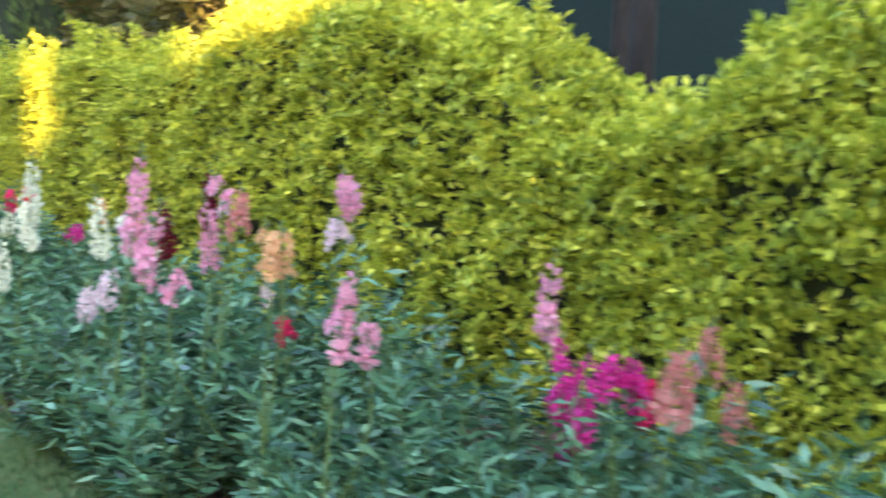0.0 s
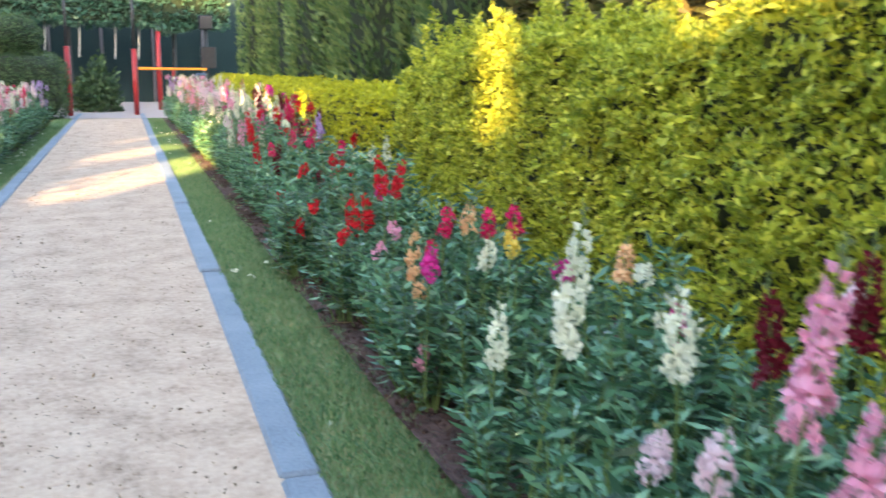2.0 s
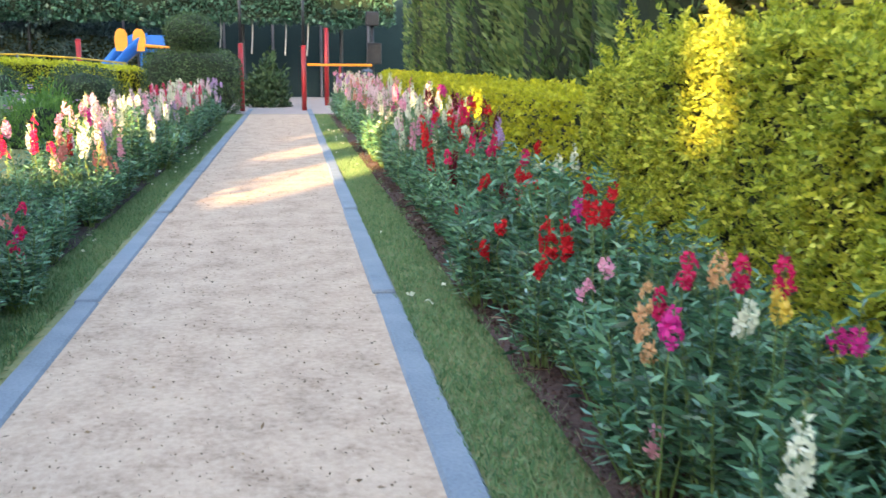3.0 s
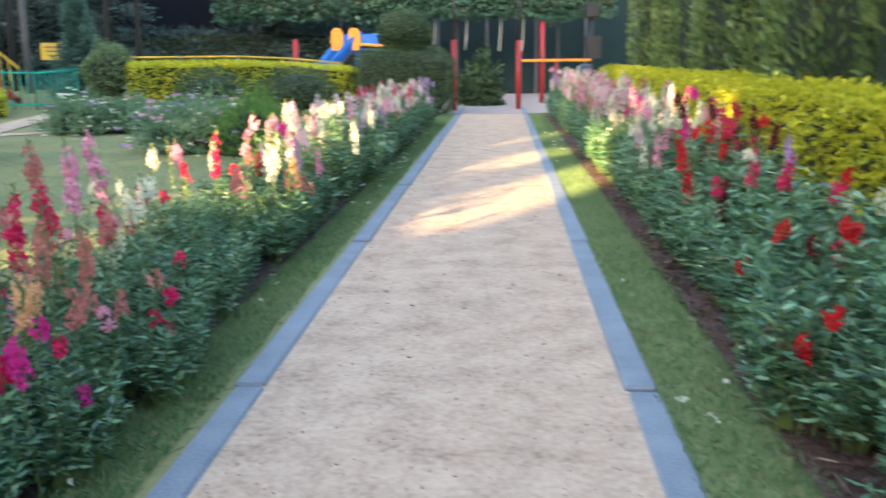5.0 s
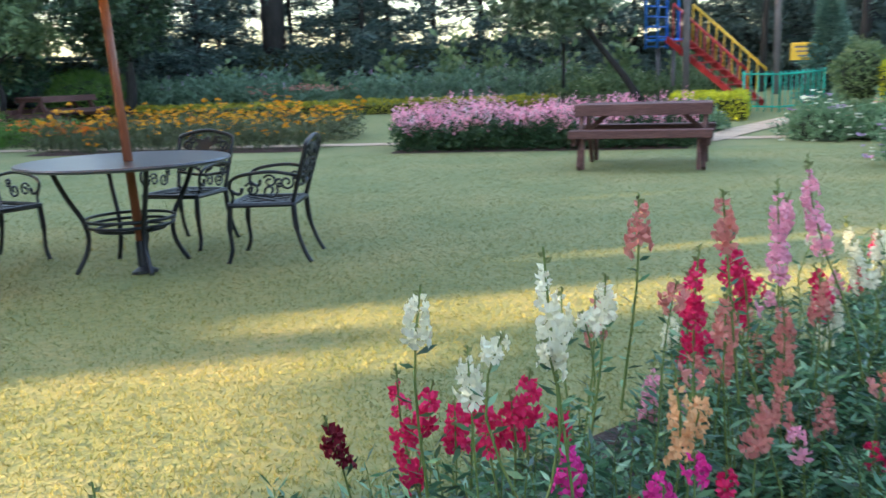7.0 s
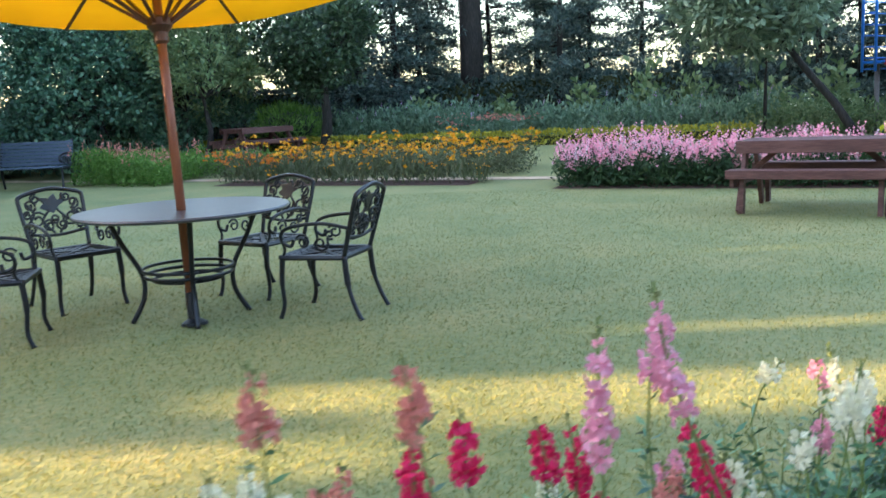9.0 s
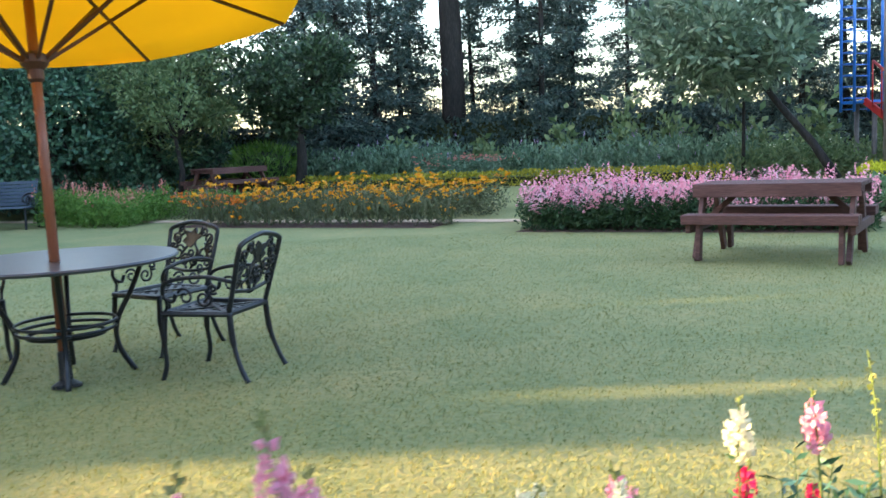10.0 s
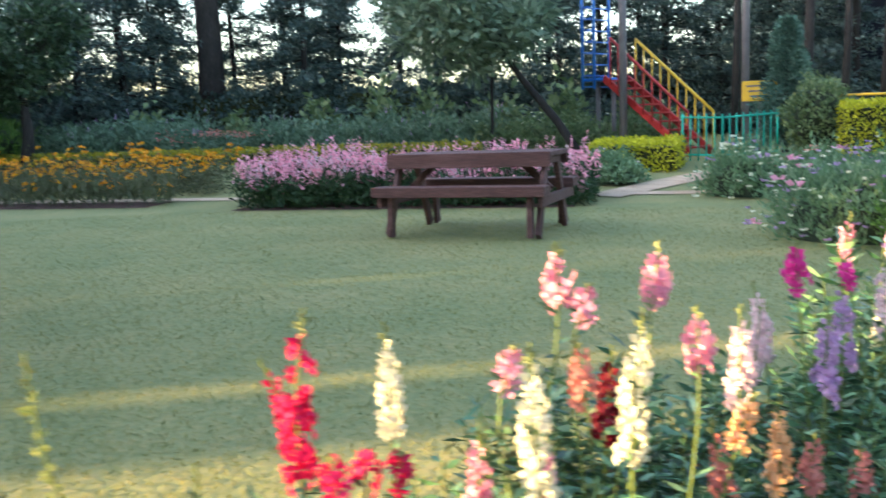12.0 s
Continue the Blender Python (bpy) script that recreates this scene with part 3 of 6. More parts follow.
def join_quads(name, items):
    """One mesh out of many placed quad meshes."""
    mats, V, I = [], [], []
    for me, m in items:
        v = np.empty(len(me.vertices) * 3, np.float32)
        me.vertices.foreach_get("co", v)
        v = v.reshape(-1, 3)
        loops = np.empty(len(me.loops), np.int32)
        me.loops.foreach_get("vertex_index", loops)
        k = np.empty(len(me.polygons), np.int32)
        me.polygons.foreach_get("material_index", k)
        M = np.array(m)
        V.append((v @ M[:3, :3].T + M[:3, 3])[loops])
        for mat in me.materials:
            if mat not in mats:
                mats.append(mat)
        I.append(np.array([mats.index(mat) for mat in me.materials], np.int32)[k])
    out = quad_mesh(name, np.concatenate(V), mats[0])
    for mat in mats[1:]:
        out.materials.append(mat)
    out.polygons.foreach_set("material_index", np.concatenate(I))
    return out


PLANTS = [[plant_mesh(h, n, 50 + 3 * i + k, sp) for k in range(3)] for i, (h, n, sp) in enumerate(((0.48, 5, 0.16), (0.54, 5, 0.15), (0.44, 5, 0.17), (0.36, 5, 0.16)))]
PLANTS = [[join_quads("foliage", [(a, Matrix.Identity(4)), (b, Matrix.Identity(4))]) for a, b in trio] for trio in PLANTS]


def snapdragon(x, y, z, spikes, kind, scale, group, far=None):
    """One plant: foliage and its flower spikes, (dx, dy, top, colour, size) each. Far off they are gathered in a list instead."""
    at = Matrix.Translation((x, y, z))
    pieces = [("foliage", me, pose(0, 0, 0, 0, 0, rng.uniform(0, 360)) @ Matrix.Scale(scale, 4)) for me in PLANTS[kind]]
    for dx, dy, top, colour, size in spikes:
        pieces.append(("flower_spike", SPIKES[colour][size], pose(dx, dy, top, rng.normal() * 5, rng.normal() * 5, rng.uniform(0, 360))))
    if far is not None:
        far += [(me, at @ m) for _, me, m in pieces]
        return
    words = PETAL_WORDS[spikes[0][3]] if spikes else ""
    root = thing("snapdragon", "snapdragon plant with narrow green leaves and %s flower spikes" % words if spikes else "leafy green snapdragon plant not yet in flower", "flower", at, group)
    for name, me, m in pieces:
        part(name, me, root).matrix_basis = m


# spikes that stand out: x, y, height of the tip, colour, size of the spike
EAST_FRONT = [
    (0.88, 5.47, 0.94, "dark", 0), (0.79, 5.63, 0.84, "dark", 0), (0.51, 5.14, 1.01, "pink", 2), (0.50, 5.01, 0.88, "pink", 0), (0.70, 5.19, 0.88, "pink", 0),
    (0.70, 5.12, 0.93, "pink", 3), (0.74, 5.06, 0.91, "coral", 1), (0.54, 5.57, 0.60, "pale", 1), (0.53, 5.37, 0.68, "pale", 1), (0.58, 5.61, 0.87, "white", 0),
    (0.53, 4.97, 0.72, "pink", 3), (0.52, 4.59, 0.87, "peach", 1), (0.57, 4.61, 0.86, "peach", 1), (0.78, 4.92, 0.57, "crimson", 3), (0.65, 4.44, 0.80, "pink", 0),
    (0.63, 4.39, 0.68, "pink", 3), (0.73, 4.61, 0.98, "pink", 1), (0.69, 4.57, 0.87, "pale", 3),
]
EAST_START = [
    (1.00, 4.20, 0.82, "pink", 0), (1.00, 4.18, 0.66, "magenta", 0), (1.00, 4.09, 0.64, "magenta", 0), (1.02, 4.15, 0.58, "magenta", 0), (1.10, 4.06, 0.61, "magenta", 1),
    (1.10, 4.11, 0.61, "magenta", 1), (1.15, 4.05, 0.56, "crimson", 1), (1.20, 3.93, 0.69, "coral", 1), (1.20, 3.89, 0.58, "coral", 1), (0.85, 4.65, 0.30, "peach", 1),
    (0.85, 4.52, 0.34, "peach", 1),
]
EAST_MIDDLE = [
    (0.62, 7.30, 0.69, "peach", 2), (0.63, 7.14, 0.64, "magenta", 1), (0.75, 7.32, 0.75, "crimson", 1), (0.75, 7.55, 0.59, "crimson", 1), (0.78, 7.21, 0.77, "peach", 1),
    (0.88, 7.26, 0.75, "crimson", 1), (0.88, 7.05, 0.79, "crimson", 1), (0.88, 7.04, 0.73, "yellow", 1), (0.80, 7.06, 0.67, "white", 1), (0.55, 6.36, 0.66, "white", 0),
    (1.05, 7.04, 0.57, "magenta", 3), (1.05, 6.95, 0.60, "magenta", 3), (0.45, 5.73, 0.97, "white", 2), (0.60, 7.16, 0.28, "pink", 3), (1.05, 6.30, 0.62, "magenta", 1),
    (0.70, 8.20, 0.87, "red", 0), (0.88, 8.30, 0.84, "red", 0), (0.60, 7.18, 0.22, "pink", 3), (0.72, 7.96, 0.58, "pink", 3), (0.72, 8.11, 0.47, "pink", 3),
]
EAST_RED = [
    (0.85, 10.53, 0.55, "red", 1), (0.85, 9.84, 0.72, "red", 1), (0.64, 10.36, 0.43, "red", 3), (0.64, 9.25, 0.51, "red", 3), (0.56, 9.68, 0.34, "red", 1),
    (0.56, 9.33, 0.41, "red", 1), (0.53, 9.40, 0.40, "red", 1), (0.76, 8.85, 0.61, "red", 0), (0.76, 8.67, 0.64, "red", 0), (0.74, 8.75, 0.58, "red", 0),
    (0.60, 8.37, 0.49, "red", 3), (0.98, 9.10, 0.65, "magenta", 1), (1.20, 10.19, 0.49, "crimson", 1), (1.20, 10.54, 0.44, "crimson", 1), (0.80, 10.30, 0.62, "red", 1),
    (0.95, 9.95, 0.66, "red", 3), (0.90, 10.05, 0.58, "crimson", 1), (1.05, 10.2, 0.60, "red", 1),
]
EAST_FAR = [
    (1.05, 11.26, 0.93, "lilac", 0), (0.80, 16.02, 1.19, "white", 0), (0.70, 14.10, 0.91, "white", 0), (0.78, 13.19, 0.84, "pink", 0), (0.78, 13.62, 0.74, "pink", 0),
    (0.70, 14.57, 0.51, "crimson", 1), (0.70, 13.46, 0.61, "crimson", 1), (0.75, 12.23, 0.45, "crimson", 0), (0.85, 11.99, 0.50, "dark", 0), (0.78, 11.97, 0.41, "white", 1),
    (1.00, 11.83, 0.62, "yellow", 1), (1.30, 11.02, 0.64, "white", 1), (1.30, 10.57, 0.68, "white", 1), (1.42, 10.64, 0.79, "white", 0), (1.36, 10.75, 0.70, "white", 1),
]
WEST_NEAR = [
    (-2.41, 8.52, 0.69, "crimson", 2), (-2.23, 8.45, 0.93, "white", 1), (-2.14, 8.49, 0.81, "white", 1), (-2.03, 8.48, 0.86, "white", 3), (-1.96, 8.52, 1.03, "white", 0),
    (-2.11, 8.90, 0.89, "white", 1), (-1.94, 8.50, 0.86, "white", 3), (-2.34, 8.57, 0.67, "crimson", 1), (-2.28, 8.58, 0.65, "crimson", 1), (-2.07, 8.60, 0.75, "crimson", 1),
    (-2.25, 7.76, 0.73, "coral", 0), (-2.25, 7.71, 0.71, "coral", 0), (-2.25, 7.82, 0.60, "coral", 0), (-2.15, 7.85, 0.64, "coral", 1), (-2.15, 7.97, 0.62, "coral", 1),
    (-2.10, 7.97, 0.62, "crimson", 1), (-2.10, 8.10, 0.58, "crimson", 1), (-1.90, 8.44, 0.43, "pale", 3), (-2.40, 8.31, 0.63, "dark", 1),
]
WEST_LOW = [
    (-1.97, 8.60, 0.63, "magenta", 1), (-1.82, 8.82, 0.57, "magenta", 3), (-1.90, 8.81, 0.53, "magenta", 1), (-1.90, 8.71, 0.50, "crimson", 1), (-1.75, 9.53, 0.39, "crimson", 3),
    (-1.75, 9.69, 0.44, "crimson", 3), (-1.76, 9.70, 0.30, "crimson", 3), (-1.78, 8.98, 0.30, "magenta", 3), (-1.95, 9.28, 0.56, "coral", 1), (-1.95, 9.44, 0.54, "coral", 1),
    (-1.95, 9.69, 0.45, "coral", 1), (-1.91, 8.88, 0.72, "peach", 0), (-1.88, 8.95, 0.66, "peach", 1), (-1.84, 8.74, 0.52, "magenta", 1), (-1.81, 9.88, 0.40, "magenta", 3),
]
WEST_TALL = [
    (-2.08, 9.24, 0.91, "crimson", 2), (-2.13, 9.28, 0.84, "crimson", 1), (-2.07, 8.97, 1.07, "coral", 1), (-1.99, 9.19, 1.06, "coral", 1), (-2.10, 9.66, 1.03, "pink", 2),
    (-2.07, 9.77, 1.09, "pink", 2), (-2.00, 9.73, 0.76, "coral", 1), (-2.00, 9.24, 0.81, "coral", 1), (-2.15, 9.54, 0.84, "crimson", 1), (-2.20, 9.65, 0.81, "crimson", 0),
    (-2.10, 9.90, 0.75, "crimson", 1), (-2.10, 9.99, 0.68, "crimson", 1), (-2.40, 9.23, 0.73, "coral", 1), (-2.35, 9.03, 0.80, "white", 1), (-2.30, 9.05, 0.74, "white", 3),
    (-2.05, 9.35, 0.74, "coral", 0), (-2.02, 9.05, 0.86, "coral", 3), (-2.04, 9.32, 0.93, "crimson", 1),
]
WEST_FILL = [
    (-2.20, 8.60, 0.66, "crimson", 1), (-2.25, 8.55, 0.60, "crimson", 3), (-2.15, 8.62, 0.68, "crimson", 1), (-2.02, 8.64, 0.66, "crimson", 3), (-2.30, 8.66, 0.60, "crimson", 3),
    (-1.90, 9.20, 0.50, "coral", 3), (-1.98, 9.50, 0.64, "coral", 1), (-1.88, 9.36, 0.46, "pink", 3), (-2.00, 9.10, 0.68, "coral", 3), (-1.86, 9.85, 0.48, "coral", 3),
    (-1.84, 10.1, 0.50, "crimson", 3), (-1.88, 9.05, 0.44, "crimson", 3), (-1.93, 8.62, 0.42, "magenta", 3), (-2.05, 9.62, 0.70, "coral", 1),
]
WEST_WHITE = [
    (-2.15, 10.48, 0.79, "white", 1), (-2.29, 10.37, 0.78, "white", 3), (-2.05, 10.15, 0.72, "white", 3), (-2.05, 10.23, 0.79, "white", 3), (-2.05, 10.35, 0.82, "white", 1),
    (-2.14, 10.94, 0.91, "pink", 1), (-2.21, 10.81, 0.90, "white", 1), (-2.17, 9.87, 0.96, "pink", 1),
]
WEST_END = [
    (-2.18, 11.78, 0.91, "crimson", 2), (-2.44, 11.83, 0.76, "crimson", 0), (-2.30, 12.02, 0.83, "white", 0), (-2.36, 11.40, 0.88, "bud", 0), (-2.09, 12.27, 0.97, "pink", 1),
    (-2.00, 12.46, 0.96, "pink", 1), (-1.95, 12.06, 0.84, "white", 2), (-1.95, 12.35, 0.85, "white", 2), (-1.90, 12.44, 0.85, "pink", 1), (-1.95, 12.66, 0.81, "pale", 0),
    (-2.10, 13.14, 0.88, "magenta", 1), (-2.05, 13.27, 0.77, "lilac", 0), (-2.00, 13.38, 0.82, "pale", 0), (-1.90, 12.64, 0.64, "peach", 1), (-1.90, 12.88, 0.50, "coral", 1),
]
WEST_END_LOW = [
    (-1.90, 13.08, 0.42, "coral", 1), (-2.10, 12.44, 0.74, "dark", 0), (-2.20, 12.44, 0.74, "coral", 1), (-2.15, 12.43, 0.86, "pink", 3), (-2.10, 11.90, 0.66, "crimson", 3),
    (-2.10, 11.84, 0.68, "crimson", 3), (-2.10, 11.76, 0.69, "crimson", 3), (-2.35, 11.65, 0.63, "bud", 2), (-2.00, 13.11, 0.73, "lilac", 0), (-2.15, 12.27, 0.59, "pink", 0),
    (-2.15, 12.12, 0.64, "pink", 0), (-2.10, 12.17, 0.79, "pink", 3), (-2.20, 13.58, 0.76, "magenta", 3), (-1.98, 12.60, 0.58, "coral", 0), (-1.92, 12.76, 0.60, "peach", 0),
]


def zone(table, y):
    for limit, colours in table:
        if y < limit:
            return colours
    return table[-1][1]


EAST_COLOURS = ((4.9, ("pink", "magenta", "coral")), (6.2, ("pink", "white", "pale", "dark")), (7.4, ("crimson", "yellow", "peach", "white")), (10.0, ("red", "red", "crimson")),
                (13.0, ("crimson", "white", "red", "dark")), (17.0, ("pink", "white", "pale", "magenta", "white")), (22.0, ("pale", "pink", "white", "coral")), (30.0, ("lilac", "pale", "pink", "white")))
WEST_COLOURS = ((8.2, ("coral", "coral", "crimson")), (9.2, ("crimson", "magenta", "red", "coral")), (10.6, ("coral", "pink", "crimson", "white")), (13.5, ("white", "pale", "pink", "pink", "white")),
                (18.0, ("white", "pale", "pink", "white", "lilac", "pale")), (23.0, ("pale", "white", "pink", "crimson")), (30.0, ("pink", "lilac", "pale", "white")))


def border(x0, x1, y0, y1, table, marked, group, density, far_from):
    """A border of snapdragons in uneven rows; the marked spikes stand on plants of their own."""
    spots = []
    y = y0
    while y < y1:
        step = 0.21 if y < 14 else 0.34
        for k in range(density):
            x = x0 + (x1 - x0) * (k + 0.5 + rng.uniform(-0.35, 0.35)) / density
            spots.append((x, y + rng.uniform(-0.5, 0.5) * step))
        y += step
    for mx, my, *_ in marked:
        if min((mx - x) ** 2 + (my - y) ** 2 for x, y in spots) > 0.010:
            spots.append((mx, my))
    taken = {}
    for m in marked:
        i = min(range(len(spots)), key=lambda j: (spots[j][0] - m[0]) ** 2 + (spots[j][1] - m[1]) ** 2 + 0.02 * len(taken.get(j, ())))
        taken.setdefault(i, []).append(m)
    rest = []
    for i, (x, y) in enumerate(spots):
        spikes = [(mx - x, my - y, top - 0.03, c, s) for mx, my, top, c, s in taken.get(i, ())]
        far = smooth_step((y - 9) / 6)
        tall = 1.0 + (0.36 if x0 > 0 else 0.2) * far
        if not spikes or y > 14:
            near_marked = any((mx - x) ** 2 + (my - y) ** 2 < 0.10 for mx, my, *_ in marked)
            chance = min((0.55 if x0 > 0 else 0.5) + 0.4 * far, 0.9)
            if x0 > 0 and y < 10.6:
                chance = 0.10 if y < 9.2 else 0.30
            elif x0 < 0 and y < 10.7:
                chance = 0.22
            elif x0 < 0 and y < 12.2:
                chance = 0.05
            elif x0 < 0 and y < 13.8:
                chance = 0.07
            if rng.uniform() < (chance * 0.45 if near_marked and x0 > 0 else chance):
                colours = zone(table, y + rng.normal() * 0.4)
                c = colours[rng.integers(len(colours))]
                for _ in range(int(rng.integers(1, (3 if x0 > 0 else 4) + int(1.5 * far + 0.5)))):
                    c2 = c if rng.uniform() < 0.75 else colours[rng.integers(len(colours))]
                    spikes.append((rng.normal() * 0.07, rng.normal() * 0.07, (rng.uniform(0.50, 0.80) if x0 > 0 or y > 10.4 else rng.uniform(0.38, 0.62)) * tall, c2, int(rng.choice([0, 1, 2, 3], p=[0.48, 0.26, 0.18, 0.08] if y > 11 else [0.30, 0.33, 0.08, 0.29]))))
        front = abs(x - (x0 if x0 > 0 else x1)) < 0.2
        kind = 3 if front else int(rng.integers(0, 3))
        snapdragon(x, y, rise(x, y) * (0 if x > -2.4 else 1) + 0.03, spikes, kind, rng.uniform(0.88, 1.15) * (0.74 if x0 < 0 and y < 12.2 else 0.82 if x0 < 0 and y < 14 else 0.82 if y < 5 else 0.92 if y < 9 else 1.0 + 0.15 * far), group, rest if y > far_from else None)
    tagged(new("snapdragons", join_quads("snapdragons", rest)), "dense far rows of mixed pink, white and red snapdragons", "flower bed", kind="stuff")


border(0.66, 1.26, 2.6, 27.6, EAST_COLOURS, EAST_FRONT + EAST_START + EAST_MIDDLE + EAST_RED + EAST_FAR, "snapdragons by the hedge", 4, 10.5)
border(-2.50, -1.84, 5.6, 24.5, WEST_COLOURS, WEST_NEAR + WEST_LOW + WEST_TALL + WEST_FILL + WEST_WHITE + WEST_END + WEST_END_LOW, "snapdragons by the lawn", 3, 14.5)

# ---------------- table, chairs, parasol ----------------
def spiral(c, r, turns, start, u, w, n=12, shrink=0.25):
    c, u, w = Vector(c), Vector(u), Vector(w)
    pts = []
    for i in range(n + 1):
        t = i / n
        a = start + turns * 2 * math.pi * t
        q = r * (1 - (1 - shrink) * t)
        pts.append(c + u * q * math.cos(a) + w * q * math.sin(a))
    return pts


def arc(points, n=5):
    """A smooth run through the points."""
    P = [Vector(p) for p in points]
    out = []
    for i in range(len(P) - 1):
        p0, p1, p2, p3 = P[max(i - 1, 0)], P[i], P[i + 1], P[min(i + 2, len(P) - 1)]
        for k in range(n):
            t = k / n
            out.append(0.5 * ((2 * p1) + (p2 - p0) * t + (2 * p0 - 5 * p1 + 4 * p2 - p3) * t * t + (3 * p1 - p0 - 3 * p2 + p3) * t ** 3))
    return out + [P[-1]]


def garden_chair(m):
    """A cast armchair that faces +x."""
    root = thing("garden_chair", "black cast-metal garden armchair with scrolled open back on the lawn", "chair", m, "chairs round the table")
    seat, bars = Geo(), []
    for a, b in (((0.24, -0.24), (0.24, 0.24)), ((0.24, 0.24), (-0.22, 0.22)), ((-0.22, 0.22), (-0.22, -0.22)), ((-0.22, -0.22), (0.24, -0.24))):
        seat.tube([(*a, 0.42), (*b, 0.42)], 0.020, 6)
    for k in range(-5, 6):
        o = k * 0.085
        for s in (1, -1):
            pts = []
            for i in range(7):
                x = -0.22 + 0.46 * i / 6
                y = o + s * (x - 0.01)
                if abs(y) <= 0.235:
                    pts.append((x, y, 0.42 - 0.02 * math.cos(x * 5) + 0.012))
            if len(pts) > 1:
                g0, g1 = pts[0], pts[-1]
                bars.append(Geo().beam(g0, g1, 0.030, 0.010, 0))
    seat_ob = part("seat", seat.mesh("seat", IRON), root)
    for bar in bars:
        part("seat_bar", bar.mesh("seat_bar", IRON), seat_ob)
    for y in (-1, 1):
        leg = Geo().tube(arc([(0.23, y * 0.235, 0.43), (0.245, y * 0.24, 0.25), (0.235, y * 0.245, 0.10), (0.265, y * 0.25, 0.0)]), [0.021] * 6 + [0.016] * 9 + [0.022], 6)
        part("leg", leg.mesh("leg", IRON, True), root)
        leg = Geo().tube(arc([(-0.22, y * 0.22, 0.43), (-0.235, y * 0.225, 0.25), (-0.28, y * 0.235, 0.10), (-0.33, y * 0.24, 0.0)]), [0.021] * 6 + [0.016] * 9 + [0.022], 6)
        part("leg", leg.mesh("leg", IRON, True), root)
        arm = Geo().tube(arc([(-0.27, y * 0.24, 0.62), (-0.10, y * 0.27, 0.655), (0.10, y * 0.275, 0.64), (0.20, y * 0.27, 0.60), (0.21, y * 0.26, 0.53), (0.15, y * 0.255, 0.50), (0.13, y * 0.25, 0.545)]), 0.013, 6)
        arm.tube(arc([(0.22, y * 0.24, 0.43), (0.20, y * 0.25, 0.48), (0.22, y * 0.26, 0.55)]), 0.011, 5)
        for cx, cz, r, st in ((0.06, 0.53, 0.055, 0.5), (-0.07, 0.52, 0.06, 2.5), (-0.14, 0.58, 0.035, 4.0)):
            arm.tube(spiral((cx, y * 0.255, cz), r, 1.3, st, (1, 0, 0), (0, 0, 1)), 0.009, 5)
        part("armrest", arm.mesh("armrest", IRON, True), root)
    lean = lambda z: -0.22 - (z - 0.43) * 0.30
    back = Geo()
    back.tube(arc([(lean(0.43), -0.22, 0.43), (lean(0.6), -0.235, 0.60), (lean(0.8), -0.25, 0.80), (lean(0.84), -0.23, 0.845), (lean(0.87), -0.12, 0.875), (lean(0.885), 0.0, 0.89),
                   (lean(0.87), 0.12, 0.875), (lean(0.84), 0.23, 0.845), (lean(0.8), 0.25, 0.80), (lean(0.6), 0.235, 0.60), (lean(0.43), 0.22, 0.43)]), 0.017, 6)
    back.tube(arc([(lean(0.54), -0.23, 0.56), (lean(0.52), 0.0, 0.535), (lean(0.54), 0.23, 0.56)]), 0.013, 6)
    up = Vector((-0.30, 0, 1)).normalized()
    for y, z, r, st in ((-0.13, 0.66, 0.07, 0.4), (0.13, 0.66, 0.07, 2.7), (-0.17, 0.77, 0.05, 5.0), (0.17, 0.77, 0.05, 4.0), (-0.05, 0.61, 0.05, 1.0), (0.05, 0.61, 0.05, 2.0), (-0.19, 0.60, 0.04, 3.0), (0.19, 0.60, 0.04, 0.2),
                        (-0.12, 0.82, 0.04, 1.2), (0.12, 0.82, 0.04, 2.2), (0.0, 0.66, 0.04, 3.6), (-0.20, 0.70, 0.035, 0.9), (0.20, 0.70, 0.035, 2.4)):
        back.tube(spiral((lean(z), y, z), r, 1.4, st, (0, 1, 0), up), 0.010, 5)
    for s in (-1, 1):
        back.tube(arc([(lean(0.55), s * 0.02, 0.55), (lean(0.65), s * 0.09, 0.65), (lean(0.74), s * 0.03, 0.74), (lean(0.83), s * 0.10, 0.83)]), 0.010, 5)
        back.tube(arc([(lean(0.62), s * 0.23, 0.62), (lean(0.70), s * 0.15, 0.70), (lean(0.80), s * 0.20, 0.80)]), 0.010, 5)
    part("backrest", back.mesh("backrest", IRON, True), root)
    leaf, outline = Geo(), []
    for i in range(15):
        a = math.pi * (-0.12 + 1.24 * i / 14)
        r = 0.105 if i % 4 == 2 else 0.078 if i % 2 else 0.058
        outline.append((r * math.cos(a), 0.775 + r * math.sin(a) * 0.72))
    outline.append((0.0, 0.70))
    n = len(outline)
    leaf.v = [(lean(z) + d, y, z) for d in (-0.004, 0.008) for y, z in outline]
    leaf.f = [tuple(range(n)), tuple(range(2 * n - 1, n - 1, -1))] + [(i, i + n, (i + 1) % n + n, (i + 1) % n) for i in range(n)]
    part("ornament", leaf.mesh("ornament", IRON), root, "cast leaf ornament in the middle of the back")
    return root


LAWN_Z = 0.056
chair = garden_chair(pose(-6.645, 10.81, LAWN_Z, 0, 0, -136))
for x, y, a in ((-7.65, 10.66, -60), (-8.12, 9.32, 18), (-7.20, 8.72, 74)):
    copy_thing(chair, pose(x, y, LAWN_Z, 0, 0, a))

